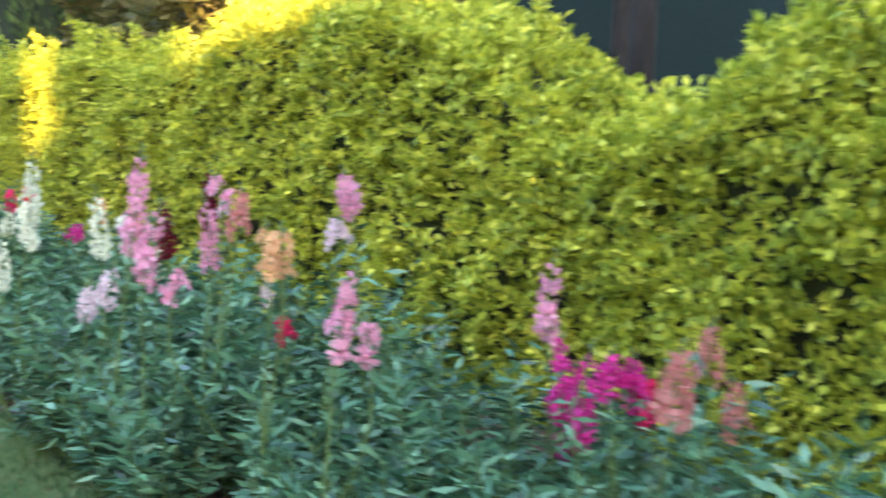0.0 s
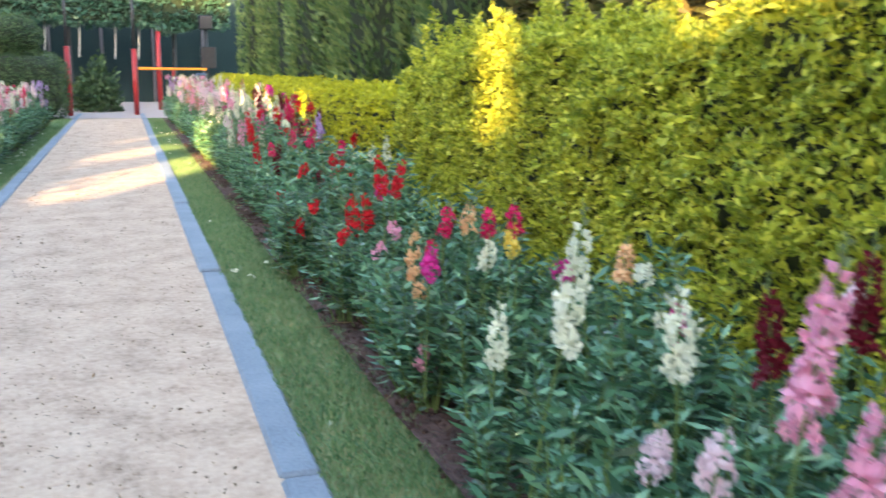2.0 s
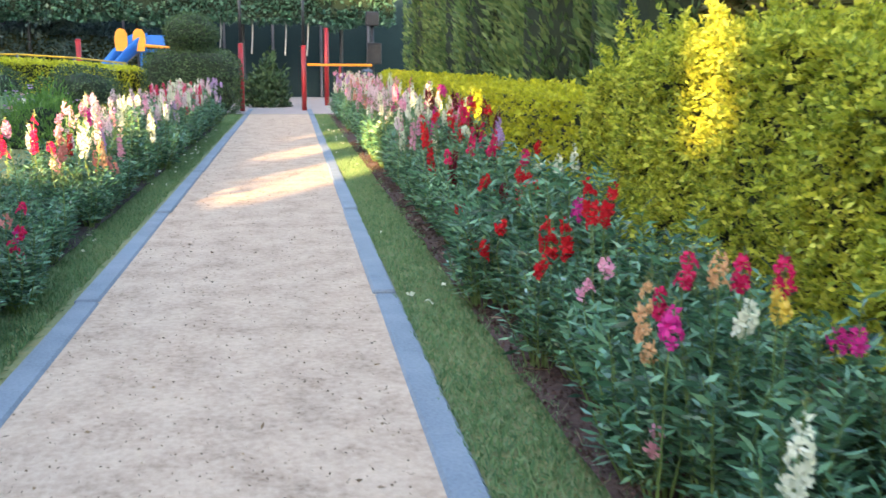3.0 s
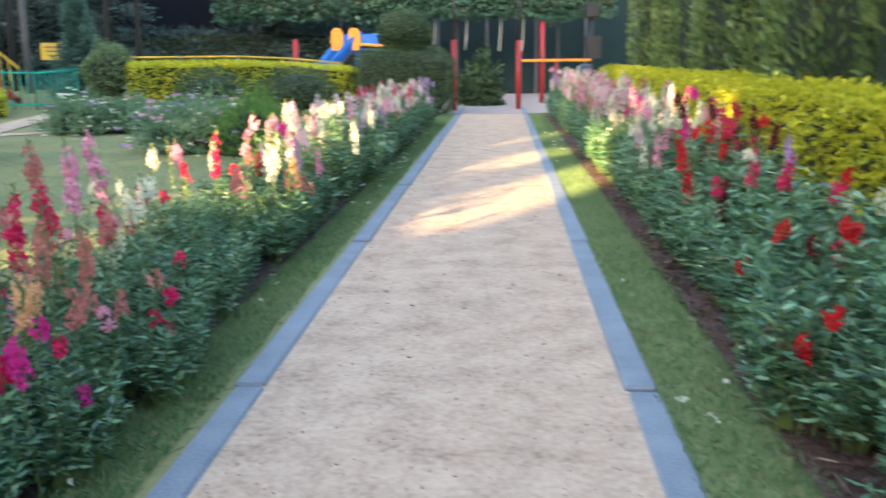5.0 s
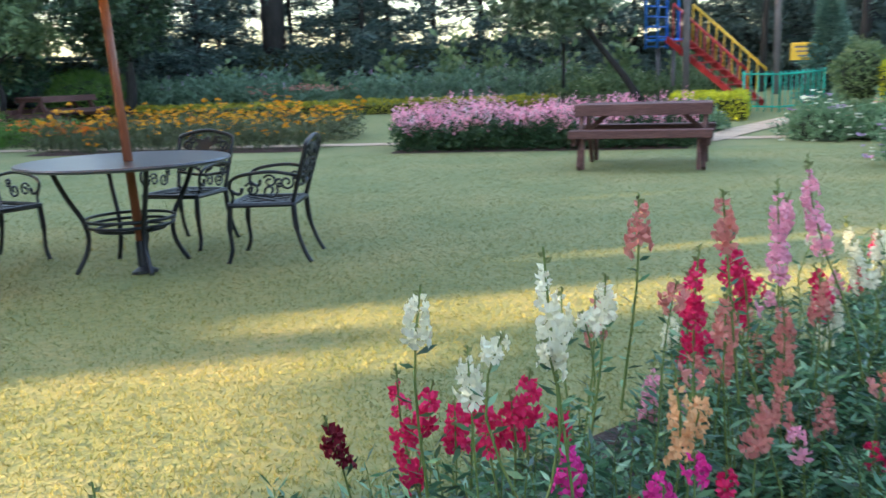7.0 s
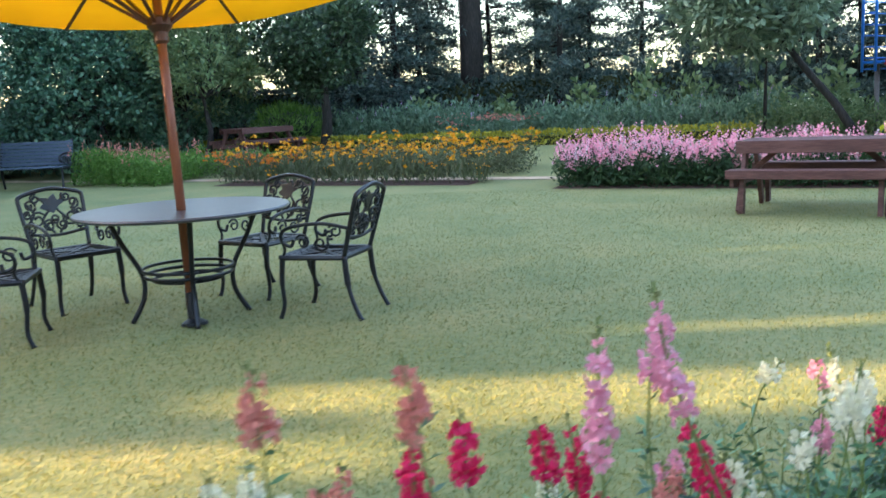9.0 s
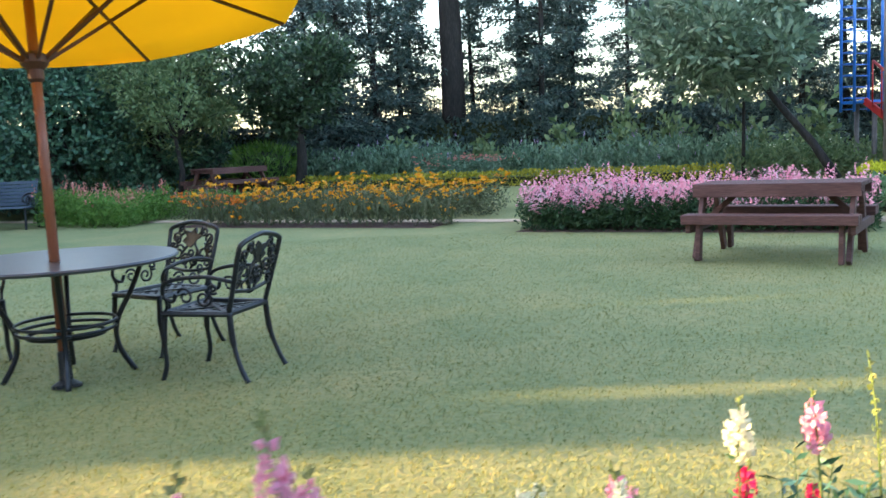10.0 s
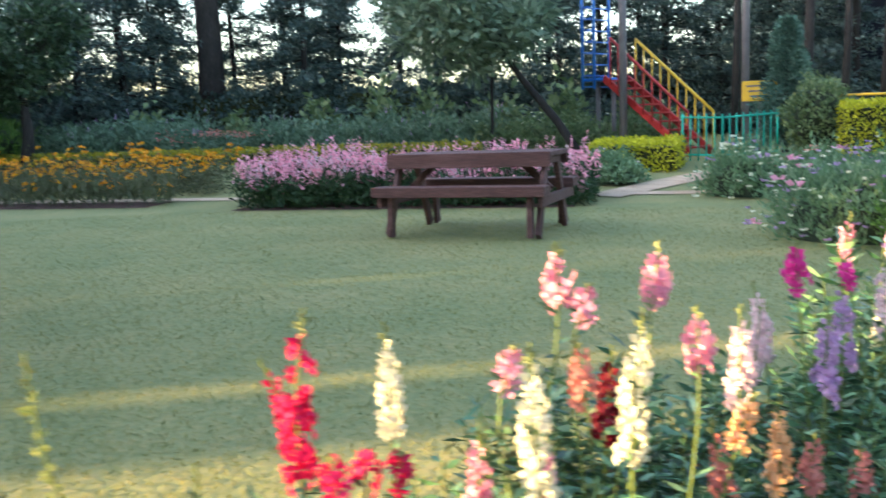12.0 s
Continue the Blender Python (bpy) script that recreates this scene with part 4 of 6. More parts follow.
table = thing("garden_table", "round dark grey metal garden table on curved legs", "table", pose(-7.13, 9.95, LAWN_Z) @ Matrix.Diagonal((1, 1, 1.06, 1)))
top = Geo().lathe([(0.05, 0.70), (0.70, 0.700), (0.725, 0.708), (0.73, 0.718), (0.722, 0.728), (0.05, 0.730)], 56)
part("tabletop", top.mesh("tabletop", TABLETOP), table)
for k in range(4):
    a = math.radians(-8 + 90 * k)
    c, s = math.cos(a), math.sin(a)
    leg = Geo().tube(arc([(0.50 * c, 0.50 * s, 0.70), (0.42 * c, 0.42 * s, 0.52), (0.31 * c, 0.31 * s, 0.32), (0.31 * c, 0.31 * s, 0.16), (0.40 * c, 0.40 * s, 0.0)]), 0.018, 6)
    part("leg", leg.mesh("leg", IRON, True), table)
for z, r in ((0.30, 0.30), (0.34, 0.31), (0.27, 0.24)):
    ring = Geo().tube([(r * math.cos(i * math.pi / 14), r * math.sin(i * math.pi / 14), z) for i in range(29)], 0.011, 6)
    part("ring_stretcher", ring.mesh("ring_stretcher", IRON, True), table)

# parasol: it leans a little
foot, hub_at = Vector((-6.85, 9.90, LAWN_Z)), Vector((-7.14, 9.91, 2.03))
tilt = (hub_at - foot).to_track_quat("Z", "Y").to_matrix().to_4x4()
parasol = thing("parasol", "open orange-yellow canvas parasol on a varnished wooden pole", "parasol", Matrix.Translation(foot) @ tilt)
H = (hub_at - foot).length
part("pole", Geo().tube([(0, 0, 0.0), (0, 0, H + 0.92)], 0.032, 12).mesh("pole", POLEWOOD, True), parasol)
part("hub", Geo().lathe([(0.03, -0.10), (0.05, -0.08), (0.05, -0.02), (0.085, 0.02), (0.085, 0.07), (0.03, 0.10)], 16, (0, 0, H)).mesh("hub", DARKWOOD), parasol)
part("foot", Geo().lathe([(0.09, 0.0), (0.09, 0.02), (0.04, 0.05), (0.038, 0.22), (0.03, 0.23)], 16).mesh("foot", IRON), parasol)
R_RIM, Z_RIM, Z_TOP = 1.83, H + 0.44, H + 0.88
can = Geo()
N, M = 8, 6
grid = {}
for k in range(N):
    for j in range(5):
        f = j / 4
        a0, a1 = 2 * math.pi * k / N + 0.25, 2 * math.pi * (k + 1) / N + 0.25
        for i in range(M + 1):
            t = i / M
            p = Vector((math.cos(a0), math.sin(a0), 0)).lerp(Vector((math.cos(a1), math.sin(a1), 0)), f) * R_RIM * t
            z = Z_TOP + (Z_RIM - Z_TOP) * (0.82 * t + 0.18 * t * t) - 0.05 * t * 4 * f * (1 - f) * (1 - 0.4 * t)
            key = (round(p.x, 4), round(p.y, 4), round(z, 4))
            if key not in grid:
                grid[key] = len(can.v)
                can.v.append((p.x, p.y, z))
            grid[(k, j, i)] = grid[key]
for k in range(N):
    for j in range(4):
        for i in range(M):
            q = [grid[(k, j, i)], grid[(k, j, i + 1)], grid[(k, j + 1, i + 1)], grid[(k, j + 1, i)]]
            q = [v for n_, v in enumerate(q) if v not in q[:n_]]
            can.f.append(tuple(q))
canopy = part("canopy", can.mesh("canopy", CANVAS, True), parasol)
sol = canopy.modifiers.new("cloth", "SOLIDIFY")
sol.thickness = 0.004
for k in range(N):
    a = 2 * math.pi * k / N + 0.25
    c, s = math.cos(a), math.sin(a)
    rib = Geo().beam((0.03 * c, 0.03 * s, Z_TOP - 0.03), (R_RIM * 0.99 * c, R_RIM * 0.99 * s, Z_RIM - 0.012), 0.022, 0.022, 0.003)
    rib = part("rib", rib.mesh("rib", DARKWOOD), parasol)
    strut = Geo().beam((0.07 * c, 0.07 * s, H + 0.04), (R_RIM * 0.52 * c, R_RIM * 0.52 * s, Z_TOP + (Z_RIM - Z_TOP) * 0.475 - 0.03), 0.022, 0.024, 0.003)
    part("strut", strut.mesh("strut", DARKWOOD), rib)


# ---------------- picnic tables and bench ----------------
def picnic_table(m, length=1.98):
    root = thing("picnic_table", "red-brown stained timber picnic table with joined benches", "picnic table", m, "picnic tables")
    for k in range(4):
        part("top_board", Geo().box((0, -0.285 + 0.19 * k, 0.735), (length, 0.18, 0.045), None, 0.006).mesh("top_board", OLDWOOD), root)
    for s in (-1, 1):
        for k in range(2):
            part("bench_board", Geo().box((0, s * (0.60 + 0.14 * k), 0.42), (length + 0.06, 0.13, 0.095), None, 0.006).mesh("bench_board", OLDWOOD), root)
        part("apron", Geo().box((0, s * 0.395, 0.690), (length + 0.01, 0.036, 0.135), None, 0.004).mesh("apron", OLDWOOD), root)
        x = s * (length / 2 - 0.08)
        part("top_cleat", Geo().box((x, 0, 0.685), (0.05, 0.70, 0.09), None, 0.004).mesh("top_cleat", OLDWOOD), root)
        part("bench_beam", Geo().box((x + s * 0.052, 0, 0.325), (0.05, 1.46, 0.09), None, 0.004).mesh("bench_beam", OLDWOOD), root)
        for y in (-1, 1):
            part("leg", Geo().beam((x, y * 0.24, 0.68), (x, y * 0.62, 0.0), 0.05, 0.11).mesh("leg", OLDWOOD), root)
            part("post", Geo().beam((x - s * 0.056, y * 0.66, 0.41), (x - s * 0.056, y * 0.70, 0.0), 0.05, 0.11).mesh("post", OLDWOOD), root)
        part("brace", Geo().beam((x, 0, 0.39), (x - s * 0.36, 0, 0.69), 0.05, 0.06).mesh("brace", OLDWOOD), root)
    return root


picnic_table(pose(-7.958, 17.303, rise(-8.0, 17.4) + 0.02, 0, 0, 30) @ Matrix.Diagonal((1, 0.92, 1.06, 1)), 1.70)
picnic_table(pose(-22.9, 15.2, rise(-22.9, 15.2) + 0.02, 0, 0, 115), 1.65)

bench = thing("garden_bench", "blue-grey slatted garden bench with scrolled cast-iron ends", "bench", pose(-22.45, 10.0, rise(-22.45, 10.0), 0, 0, 62) @ Matrix.Scale(1.1, 4))
for k in range(6):
    part("seat_slat", Geo().box((0, -0.20 + 0.085 * k, 0.42), (1.45, 0.07, 0.025), None, 0.004).mesh("seat_slat", BLUEBENCH), bench)
for k in range(7):
    part("back_slat", Geo().box((0, 0.25 + 0.022 * k, 0.48 + 0.068 * k), (1.45, 0.022, 0.058), None, 0.004).mesh("back_slat", BLUEBENCH), bench)
for s in (-1, 1):
    e = Geo()
    x = s * 0.70
    e.tube(arc([(x, -0.24, 0.0), (x, -0.22, 0.25), (x, -0.22, 0.42)]), 0.024, 6)
    e.tube(arc([(x, 0.32, 0.0), (x, 0.25, 0.25), (x, 0.25, 0.44), (x, 0.42, 0.95)]), 0.024, 6)
    e.tube([(x, -0.22, 0.40), (x, 0.26, 0.40)], 0.022, 6)
    e.tube(arc([(x, 0.30, 0.66), (x, 0.0, 0.68), (x, -0.24, 0.64), (x, -0.28, 0.56), (x, -0.20, 0.52)]), 0.022, 6)
    e.tube(spiral((x, -0.06, 0.54), 0.10, 1.4, 0, (0, 1, 0), (0, 0, 1)), 0.012, 5)
    e.tube(spiral((x, 0.14, 0.54), 0.09, 1.4, 2, (0, 1, 0), (0, 0, 1)), 0.012, 5)
    part("bench_end", e.mesh("bench_end", IRON, True), bench)


# ---------------- play equipment ----------------
def post(name, label, x, y, h, r, material, group=""):
    root = thing(name, label, "post", pose(x, y, rise(x, y)), group)
    part("shaft", Geo().tube([(0, 0, -0.02), (0, 0, h)], r, 10).mesh("shaft", material, True), root)
    part("cap", Geo().lathe([(r * 1.15, 0), (r * 1.15, 0.02), (r * 0.6, 0.045)], 10, (0, 0, h)).mesh("cap", material), root)
    return root


post("red_post", "red painted round post at the path's end", -1.64, 29.4, 1.70, 0.065, REDPAINT, "red posts")
post("red_post", "red painted round post at the path's end", -0.04, 29.9, 1.68, 0.065, REDPAINT, "red posts")
for x, y in ((-1.64, 29.4), (-0.04, 29.9)):
    upper = thing("black_post", "slim black post standing over a red one", "post", pose(x, y, 1.745), "black posts")
    part("shaft", Geo().tube([(0, 0, 0), (0, 0, 1.5)], 0.04, 8).mesh("shaft", BLACK, True), upper)
for x, low in ((-1.6, 1.55), (-0.53, 1.5), (0.18, 1.5), (-2.6, 1.7)):
    rope = thing("hanging_rope", "pale thin rope hanging below the pergola", "rope", pose(x, 35.9, 0), "ropes below the pergola")
    part("strand", Geo().tube(arc([(0, 0, 3.0), (0.03, 0, 2.3), (-0.02, 0, low)]), 0.025, 5).mesh("strand", PALEROPE, True), rope)
rail = thing("playground_rail", "thin orange-yellow rail on posts behind the yellow hedge", "rail")
rail_at = lambda t: (-8.6 + 4.2 * t, 25.75 + 3.2 * t)
ends = [(*rail_at(t), rise(*rail_at(t)) + 1.02) for t in (0, 0.25, 0.5, 0.75, 1)]
part("bar", Geo().tube(ends, 0.022, 8).mesh("bar", YELLOWPAINT, True), rail)
for x, y, z in ends:
    part("rail_post", Geo().tube([(x, y, rise(x, y)), (x, y, z)], 0.03, 6).mesh("rail_post", GREYPAINT, True), rail)
post("red_post", "tall red painted post of the playground", 0.68, 33.0, 2.25, 0.07, REDPAINT, "red posts")
post("red_post", "red painted post behind the yellow hedge", -5.6, 29.4, 1.38, 0.065, REDPAINT, "red posts")

seesaw = thing("seesaw", "orange seesaw beam with a blue-grey seat on a red stand", "seesaw", pose(1.0, 31.5, 0.016, 0, 0, 4))
part("beam", Geo().box((0, 0, 1.20), (1.85, 0.08, 0.07), None, 0.01).mesh("beam", ORANGEPAINT), seesaw)
part("seat", Geo().box((0.78, 0, 0.98), (0.30, 0.22, 0.22), None, 0.04).mesh("seat", BLUEBENCH), seesaw)
for s in (-1, 1):
    part("stand", Geo().beam((0, s * 0.25, 0.0), (0, 0, 1.2), 0.06, 0.06).mesh("stand", REDPAINT), seesaw)

slide = thing("play_slide", "blue playground slide with orange side panels", "slide", pose(-5.35, 32.6, rise(-5.3, 32.6) - 0.42))
downhill, across = Vector((-0.80, -0.60, 0)), Vector((-0.60, 0.80, 0))
chute_floor, chute_sides = Geo(), (Geo(), Geo())
for i in range(13):
    t = i / 12
    c = Vector((0.78, 0, 1.68 - 1.18 * (0.25 * t + 0.75 * t * t * (3 - 2 * t)))) + downhill * (1.75 * t)
    chute_floor.v += [tuple(c - across * 0.33), tuple(c + across * 0.33)]
    wall_height = 0.40 - 0.14 * t
    for g, e in zip(chute_sides, (-1, 1)):
        for dz, o in ((-0.03, 0.33), (wall_height * 0.6, 0.36), (wall_height, 0.40)):
            g.v.append(tuple(c + across * (o * e) + Vector((0, 0, dz))))
for i in range(12):
    chute_floor.f.append((2 * i, 2 * i + 1, 2 * i + 3, 2 * i + 2))
    for g in chute_sides:
        g.f += [(3 * i + j, 3 * i + j + 1, 3 * i + 4 + j, 3 * i + 3 + j) for j in range(2)]
for name, g, material in (("chute_bed", chute_floor, GREYPAINT), ("chute_wall", chute_sides[0], BLUEPAINT), ("chute_wall", chute_sides[1], BLUEPAINT)):
    chute_piece = part(name, g.mesh(name, material, True), slide)
    sol = chute_piece.modifiers.new("wall", "SOLIDIFY")
    sol.thickness = 0.05
for x in (0.32, 0.80):
    panel_outline = [(-0.15, 1.58), (0.13, 1.58), (0.17, 1.80), (0.16, 2.06), (0.08, 2.18), (-0.06, 2.20), (-0.15, 2.10), (-0.18, 1.86)]
    g = Geo()
    g.v = [(x + a, y, z) for y in (-0.47, -0.42) for a, z in panel_outline]
    g.f = [tuple(range(8)), tuple(range(15, 7, -1))] + [(i, i + 8, (i + 1) % 8 + 8, (i + 1) % 8) for i in range(8)]
    part("side_panel", g.mesh("side_panel", ORANGEPAINT), slide)
part("platform", Geo().box((1.15, 0, 1.60), (0.8, 0.75, 0.08), None, 0.02).mesh("platform", BLUEPAINT), slide)
part("guard", Geo().box((1.24, -0.40, 1.86), (0.52, 0.05, 0.34), None, 0.02).mesh("guard", BLUEPAINT), slide)
part("handrail", Geo().tube([(0.95, -0.46, 1.74), (1.9, -0.46, 1.66)], 0.045, 8).mesh("handrail", ORANGEPAINT), slide)
for x in (0.82, 1.48):
    for y in (-0.32, 0.32):
        part("leg", Geo().tube([(x, y, 0.40), (x, y, 1.60)], 0.04, 8).mesh("leg", BLUEPAINT), slide)

# stair of the tall slide: red steps, a yellow rail, blue cage above
tower = thing("slide_tower", "tall playground stair with red steps, yellow rail and blue cage", "slide", pose(-10.77, 25.2, rise(-10.77, 25.2), 0, 0, 177))
RUN, RISE_ = 2.05, 1.45
for y in (-0.33, 0.33):
    part("stringer", Geo().beam((0, y, 0.05), (RUN, y, RISE_ + 0.05), 0.05, 0.13).mesh("stringer", REDPAINT), tower)
for k in range(9):
    t = (k + 0.5) / 9
    part("step", Geo().box((RUN * t, 0, RISE_ * t + 0.07), (0.20, 0.62, 0.03), None, 0.004).mesh("step", REDPAINT), tower)
for y, mat in ((0.36, REDPAINT), (-0.36, YELLOWPAINT)):
    rail = part("handrail", Geo().tube([(0.0, y, 0.78), (RUN * 0.9, y, 0.78 + RISE_ * 0.9 + 0.15)], 0.028, 8).mesh("handrail", mat, True), tower)
    for k in range(10):
        t = k / 9 * 0.9
        part("baluster", Geo().tube([(RUN * t, y, RISE_ * t + 0.05), (RUN * t, y, 0.78 + (RISE_ + 0.16) * t)], 0.016, 6).mesh("baluster", mat, True), rail)
for x in (RUN + 0.2, RUN + 0.52):
    for y in (-0.38, 0.38):
        part("cage_post", Geo().tube([(x, y, RISE_ - 0.15), (x, y, 4.6)], 0.03, 8).mesh("cage_post", BLUEPAINT, True), tower)
for k in range(14):
    z = RISE_ + 0.22 * k - 0.1
    part("cage_bar", Geo().tube([(RUN + 0.2, 0.38, z), (RUN + 0.52, 0.38, z), (RUN + 0.52, -0.38, z)], 0.014, 6).mesh("cage_bar", BLUEPAINT, True), tower)
part("platform", Geo().box((RUN + 0.27, 0, RISE_ + 0.03), (0.56, 0.76, 0.06), None, 0.01).mesh("platform", BLUEPAINT), tower)
for x in (RUN + 0.05, RUN + 0.47):
    part("support", Geo().tube([(x, 0, -0.05), (x, 0, RISE_)], 0.05, 8).mesh("support", GREYPAINT, True), tower)
post("steel_pole", "tall grey steel pole beside the slide stair", -12.17, 24.75, 5.5, 0.075, GREYPAINT)
post("steel_pole", "tall slim grey pole behind the playground fence", -12.6, 29.5, 6.5, 0.085, GREYPAINT)

fence = thing("picket_fence", "green painted metal picket fence of the playground", "fence", pose(0, 0, 0))
corner = [(-10.62, 24.45), (-9.92, 24.6), (-9.5, 25.6)]
for (x0, y0), (x1, y1) in zip(corner, corner[1:]):
    n = int(math.hypot(x1 - x0, y1 - y0) / 0.13)
    for k in range(n + 1):
        t = k / n
        x, y = x0 + (x1 - x0) * t, y0 + (y1 - y0) * t
        z = rise(x, y)
        part("picket", Geo().tube([(x, y, z), (x, y, z + 0.80)], 0.024 if k in (0, n) else 0.014, 6).mesh("picket", GREENPAINT, True), fence)
    for zz in (0.10, 0.74):
        part("rail", Geo().tube([(x0, y0, rise(x0, y0) + zz), (x1, y1, rise(x1, y1) + zz)], 0.018, 6).mesh("rail", GREENPAINT, True), fence)

sign = thing("yellow_sign", "yellow signboard with dark lines of writing on a slim post", "sign", pose(-10.3, 26.0, rise(-10.3, 26.0), 0, 0, 25))
board = part("board", Geo().box((0.17, 0, 1.10), (0.60, 0.03, 0.36), None, 0.006).mesh("board", YELLOWPAINT), sign)
for k in range(3):
    part("text_bar", Geo().box((0.17, -0.018, 1.19 - 0.09 * k), (0.44 - 0.06 * k, 0.006, 0.030)).mesh("text_bar", GREYPAINT), board)
part("sign_post", Geo().tube([(0.17, 0.03, 0), (0.17, 0.03, 1.24)], 0.025, 8).mesh("sign_post", GREYPAINT, True), sign)

lamp_post = thing("lantern_post", "black lantern post with a square lamp head", "lamp", pose(2.0, 32.4, 0.0))
part("shaft", Geo().tube([(0, 0, 0), (0, 0, 2.35)], 0.055, 8).mesh("shaft", BLACK, True), lamp_post)
part("lantern", Geo().box((0, 0, 2.55), (0.38, 0.38, 0.40), None, 0.03).mesh("lantern", BLACK), lamp_post)
part("box", Geo().box((0.05, -0.05, 1.55), (0.42, 0.30, 0.62), None, 0.02).mesh("box", BLACK), lamp_post)

# ---------------- shrubs and flower beds ----------------
def bush(name, label, x, y, size, material, n, leaf, category="shrub", z0=None, group="", aspect=0.55, core=True, blossoms=None, up=0.3, loose=0.0):
    """A shrub: a heart coloured as inner shade, a skin of leaves with an uneven outline, and blossoms: (material,
    count, size).
    """
    z = rise(x, y) if z0 is None else z0
    root = thing(name, label, category, pose(x, y, z), group)
    rx, ry, h = size
    dome = 1.0 if loose else 0.5
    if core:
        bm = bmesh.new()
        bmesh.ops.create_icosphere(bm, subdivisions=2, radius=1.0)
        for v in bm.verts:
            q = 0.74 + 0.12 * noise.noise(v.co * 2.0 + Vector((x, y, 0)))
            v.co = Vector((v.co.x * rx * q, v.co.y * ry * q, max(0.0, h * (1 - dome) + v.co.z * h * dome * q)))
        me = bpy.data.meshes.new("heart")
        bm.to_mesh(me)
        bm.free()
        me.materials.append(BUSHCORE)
        part("heart", me, root, "shrub heart coloured near black for the shade inside")
    d = unit(rng.normal(size=(n, 3)))
    if loose:
        d[:, 2] = np.abs(d[:, 2])
    rad = 0.80 + 0.22 * rng.uniform(0, 1, n) + 0.30 * np.array([noise.noise((q[0] * 2.4 + x, q[1] * 2.4 + y, q[2] * 2.4)) for q in d])
    if loose:
        rad = rad * (0.92 + loose * np.array([noise.noise((q[0] * 5.5 + y, q[1] * 5.5 + x, q[2] * 5.5)) for q in d]) + loose * 0.5 * rng.uniform(-0.9, 0.45, n))
    P = np.stack([d[:, 0] * rx * rad, d[:, 1] * ry * rad, h * (1 - dome) + d[:, 2] * h * dome * rad], 1)
    keep = P[:, 2] > 0.02
    P, d = P[keep], d[keep]
    part("leaves", quad_mesh("leaves", leaf_quads(P, d * 0.6 + rng.normal(size=P.shape) * 0.6 + (0, 0, up), leaf, leaf * aspect, 0.2, d), material), root)
    for mat, count, s in blossoms or ():
        d = unit(rng.normal(size=(count, 3)) + (0, 0, 0.6))
        out = 1.04 + loose * rng.uniform(-0.15, 0.25, count)
        if loose:
            d[:, 2] = np.abs(d[:, 2])
        P = np.stack([d[:, 0] * rx * out, d[:, 1] * ry * out, h * (1 - dome) + d[:, 2] * h * dome * 1.05 * out], 1)
        V = []
        for k in range(5):
            ang = rng.uniform(0, 6.28, count)
            V.append(leaf_quads(P, np.stack([np.cos(ang), np.sin(ang), np.full(count, 0.35)], 1), s, s * 0.7, 0.2))
        ob = part("blossoms", quad_mesh("blossoms", np.concatenate(V), mat), root)
        tagged(ob, kind="stuff")
    return root


def drift(name, label, a0, a1, m0, m1, height, leafmat, n_leaf, petal, n_flower, leaf=0.07, flower=0.03, spike=0.12, category="flower bed", lean=0.35, ragged=0.0):
    """A dense drift of one kind of flower in the far beds: stems with leaves and flower heads on top."""
    root = thing(name, label, category, kind="stuff")
    def place(n, low, high):
        a, m = rng.uniform(a0, a1, n), rng.uniform(m0, m1, n)
        h = np.array([height * (0.82 + ragged * noise.noise((q * 5.5, w * 5.5, 4.7)) + 0.30 * noise.noise((q * 1.3, w * 1.3, 0.7)) + 0.12 * noise.noise((q * 4.0, w * 4.0, 2.7))) for q, w in zip(a, m)])
        g_ = np.array([bed(q, w) for q, w in zip(a, m)])
        g_[:, 2] += h * rng.uniform(low, high, n)
        return g_
    P = place(n_leaf, 0.05, 0.92)
    part("foliage", quad_mesh("foliage", leaf_quads(P, rng.normal(size=P.shape) * 0.6 + (0, 0, lean), leaf, leaf * 0.3, 0.2), leafmat), root)
    V = []
    if spike:
        P = place(n_flower, 0.86, 1.10)
        for k in range(9):
            ang = rng.uniform(0, 6.28, n_flower)
            Q = P + np.array([0, 0, spike * (k / 8 - 0.5)])
            V.append(leaf_quads(Q, np.stack([np.cos(ang), np.sin(ang), np.full(n_flower, 0.2)], 1), flower * (1.15 - 0.06 * k), flower * 0.85, 0.25))
    else:
        P = place(n_flower, 0.88 - 0.2 * ragged, 1.08 + 0.2 * ragged)
        for k in range(6):
            ang = rng.uniform(0, 6.28, n_flower)
            V.append(leaf_quads(P, np.stack([np.cos(ang), np.sin(ang), rng.uniform(0.1, 0.7, n_flower) - 1.6 * ragged * rng.uniform(0, 1, n_flower)], 1), flower, flower * 0.8, 0.25))
    part("flowers", quad_mesh("flowers", np.concatenate(V), petal), root)
    return root


DARKLEAF = leafy("dark_bed_leaves", [(0.012, 0.035, 0.012), (0.03, 0.07, 0.025), (0.07, 0.13, 0.05)], through_light=0.2)
BEDPINK = leafy("bright_pink_petals", [(0.88, 0.30, 0.42), (0.93, 0.50, 0.58)], through_light=0.3)
ORANGE = leafy("marigold_petals", [(0.72, 0.22, 0.01), (0.82, 0.35, 0.012), (0.86, 0.50, 0.03)], through_light=0.25)
ORANGE_RED = leafy("orange_petals", [(0.75, 0.16, 0.02), (0.80, 0.25, 0.03)], through_light=0.25)
DULL = leafy("dull_green_leaves", [(0.05, 0.07, 0.03), (0.09, 0.11, 0.05), (0.14, 0.13, 0.08)], through_light=0.2)
drift("pink_flower_bed", "dense drift of pink flower spikes over dark green leaves", 0.0, 5.0, 0.05, 1.5, 0.62, DARKLEAF, 22000, BEDPINK, 560, 0.10, 0.068, 0.24, ragged=0.3)
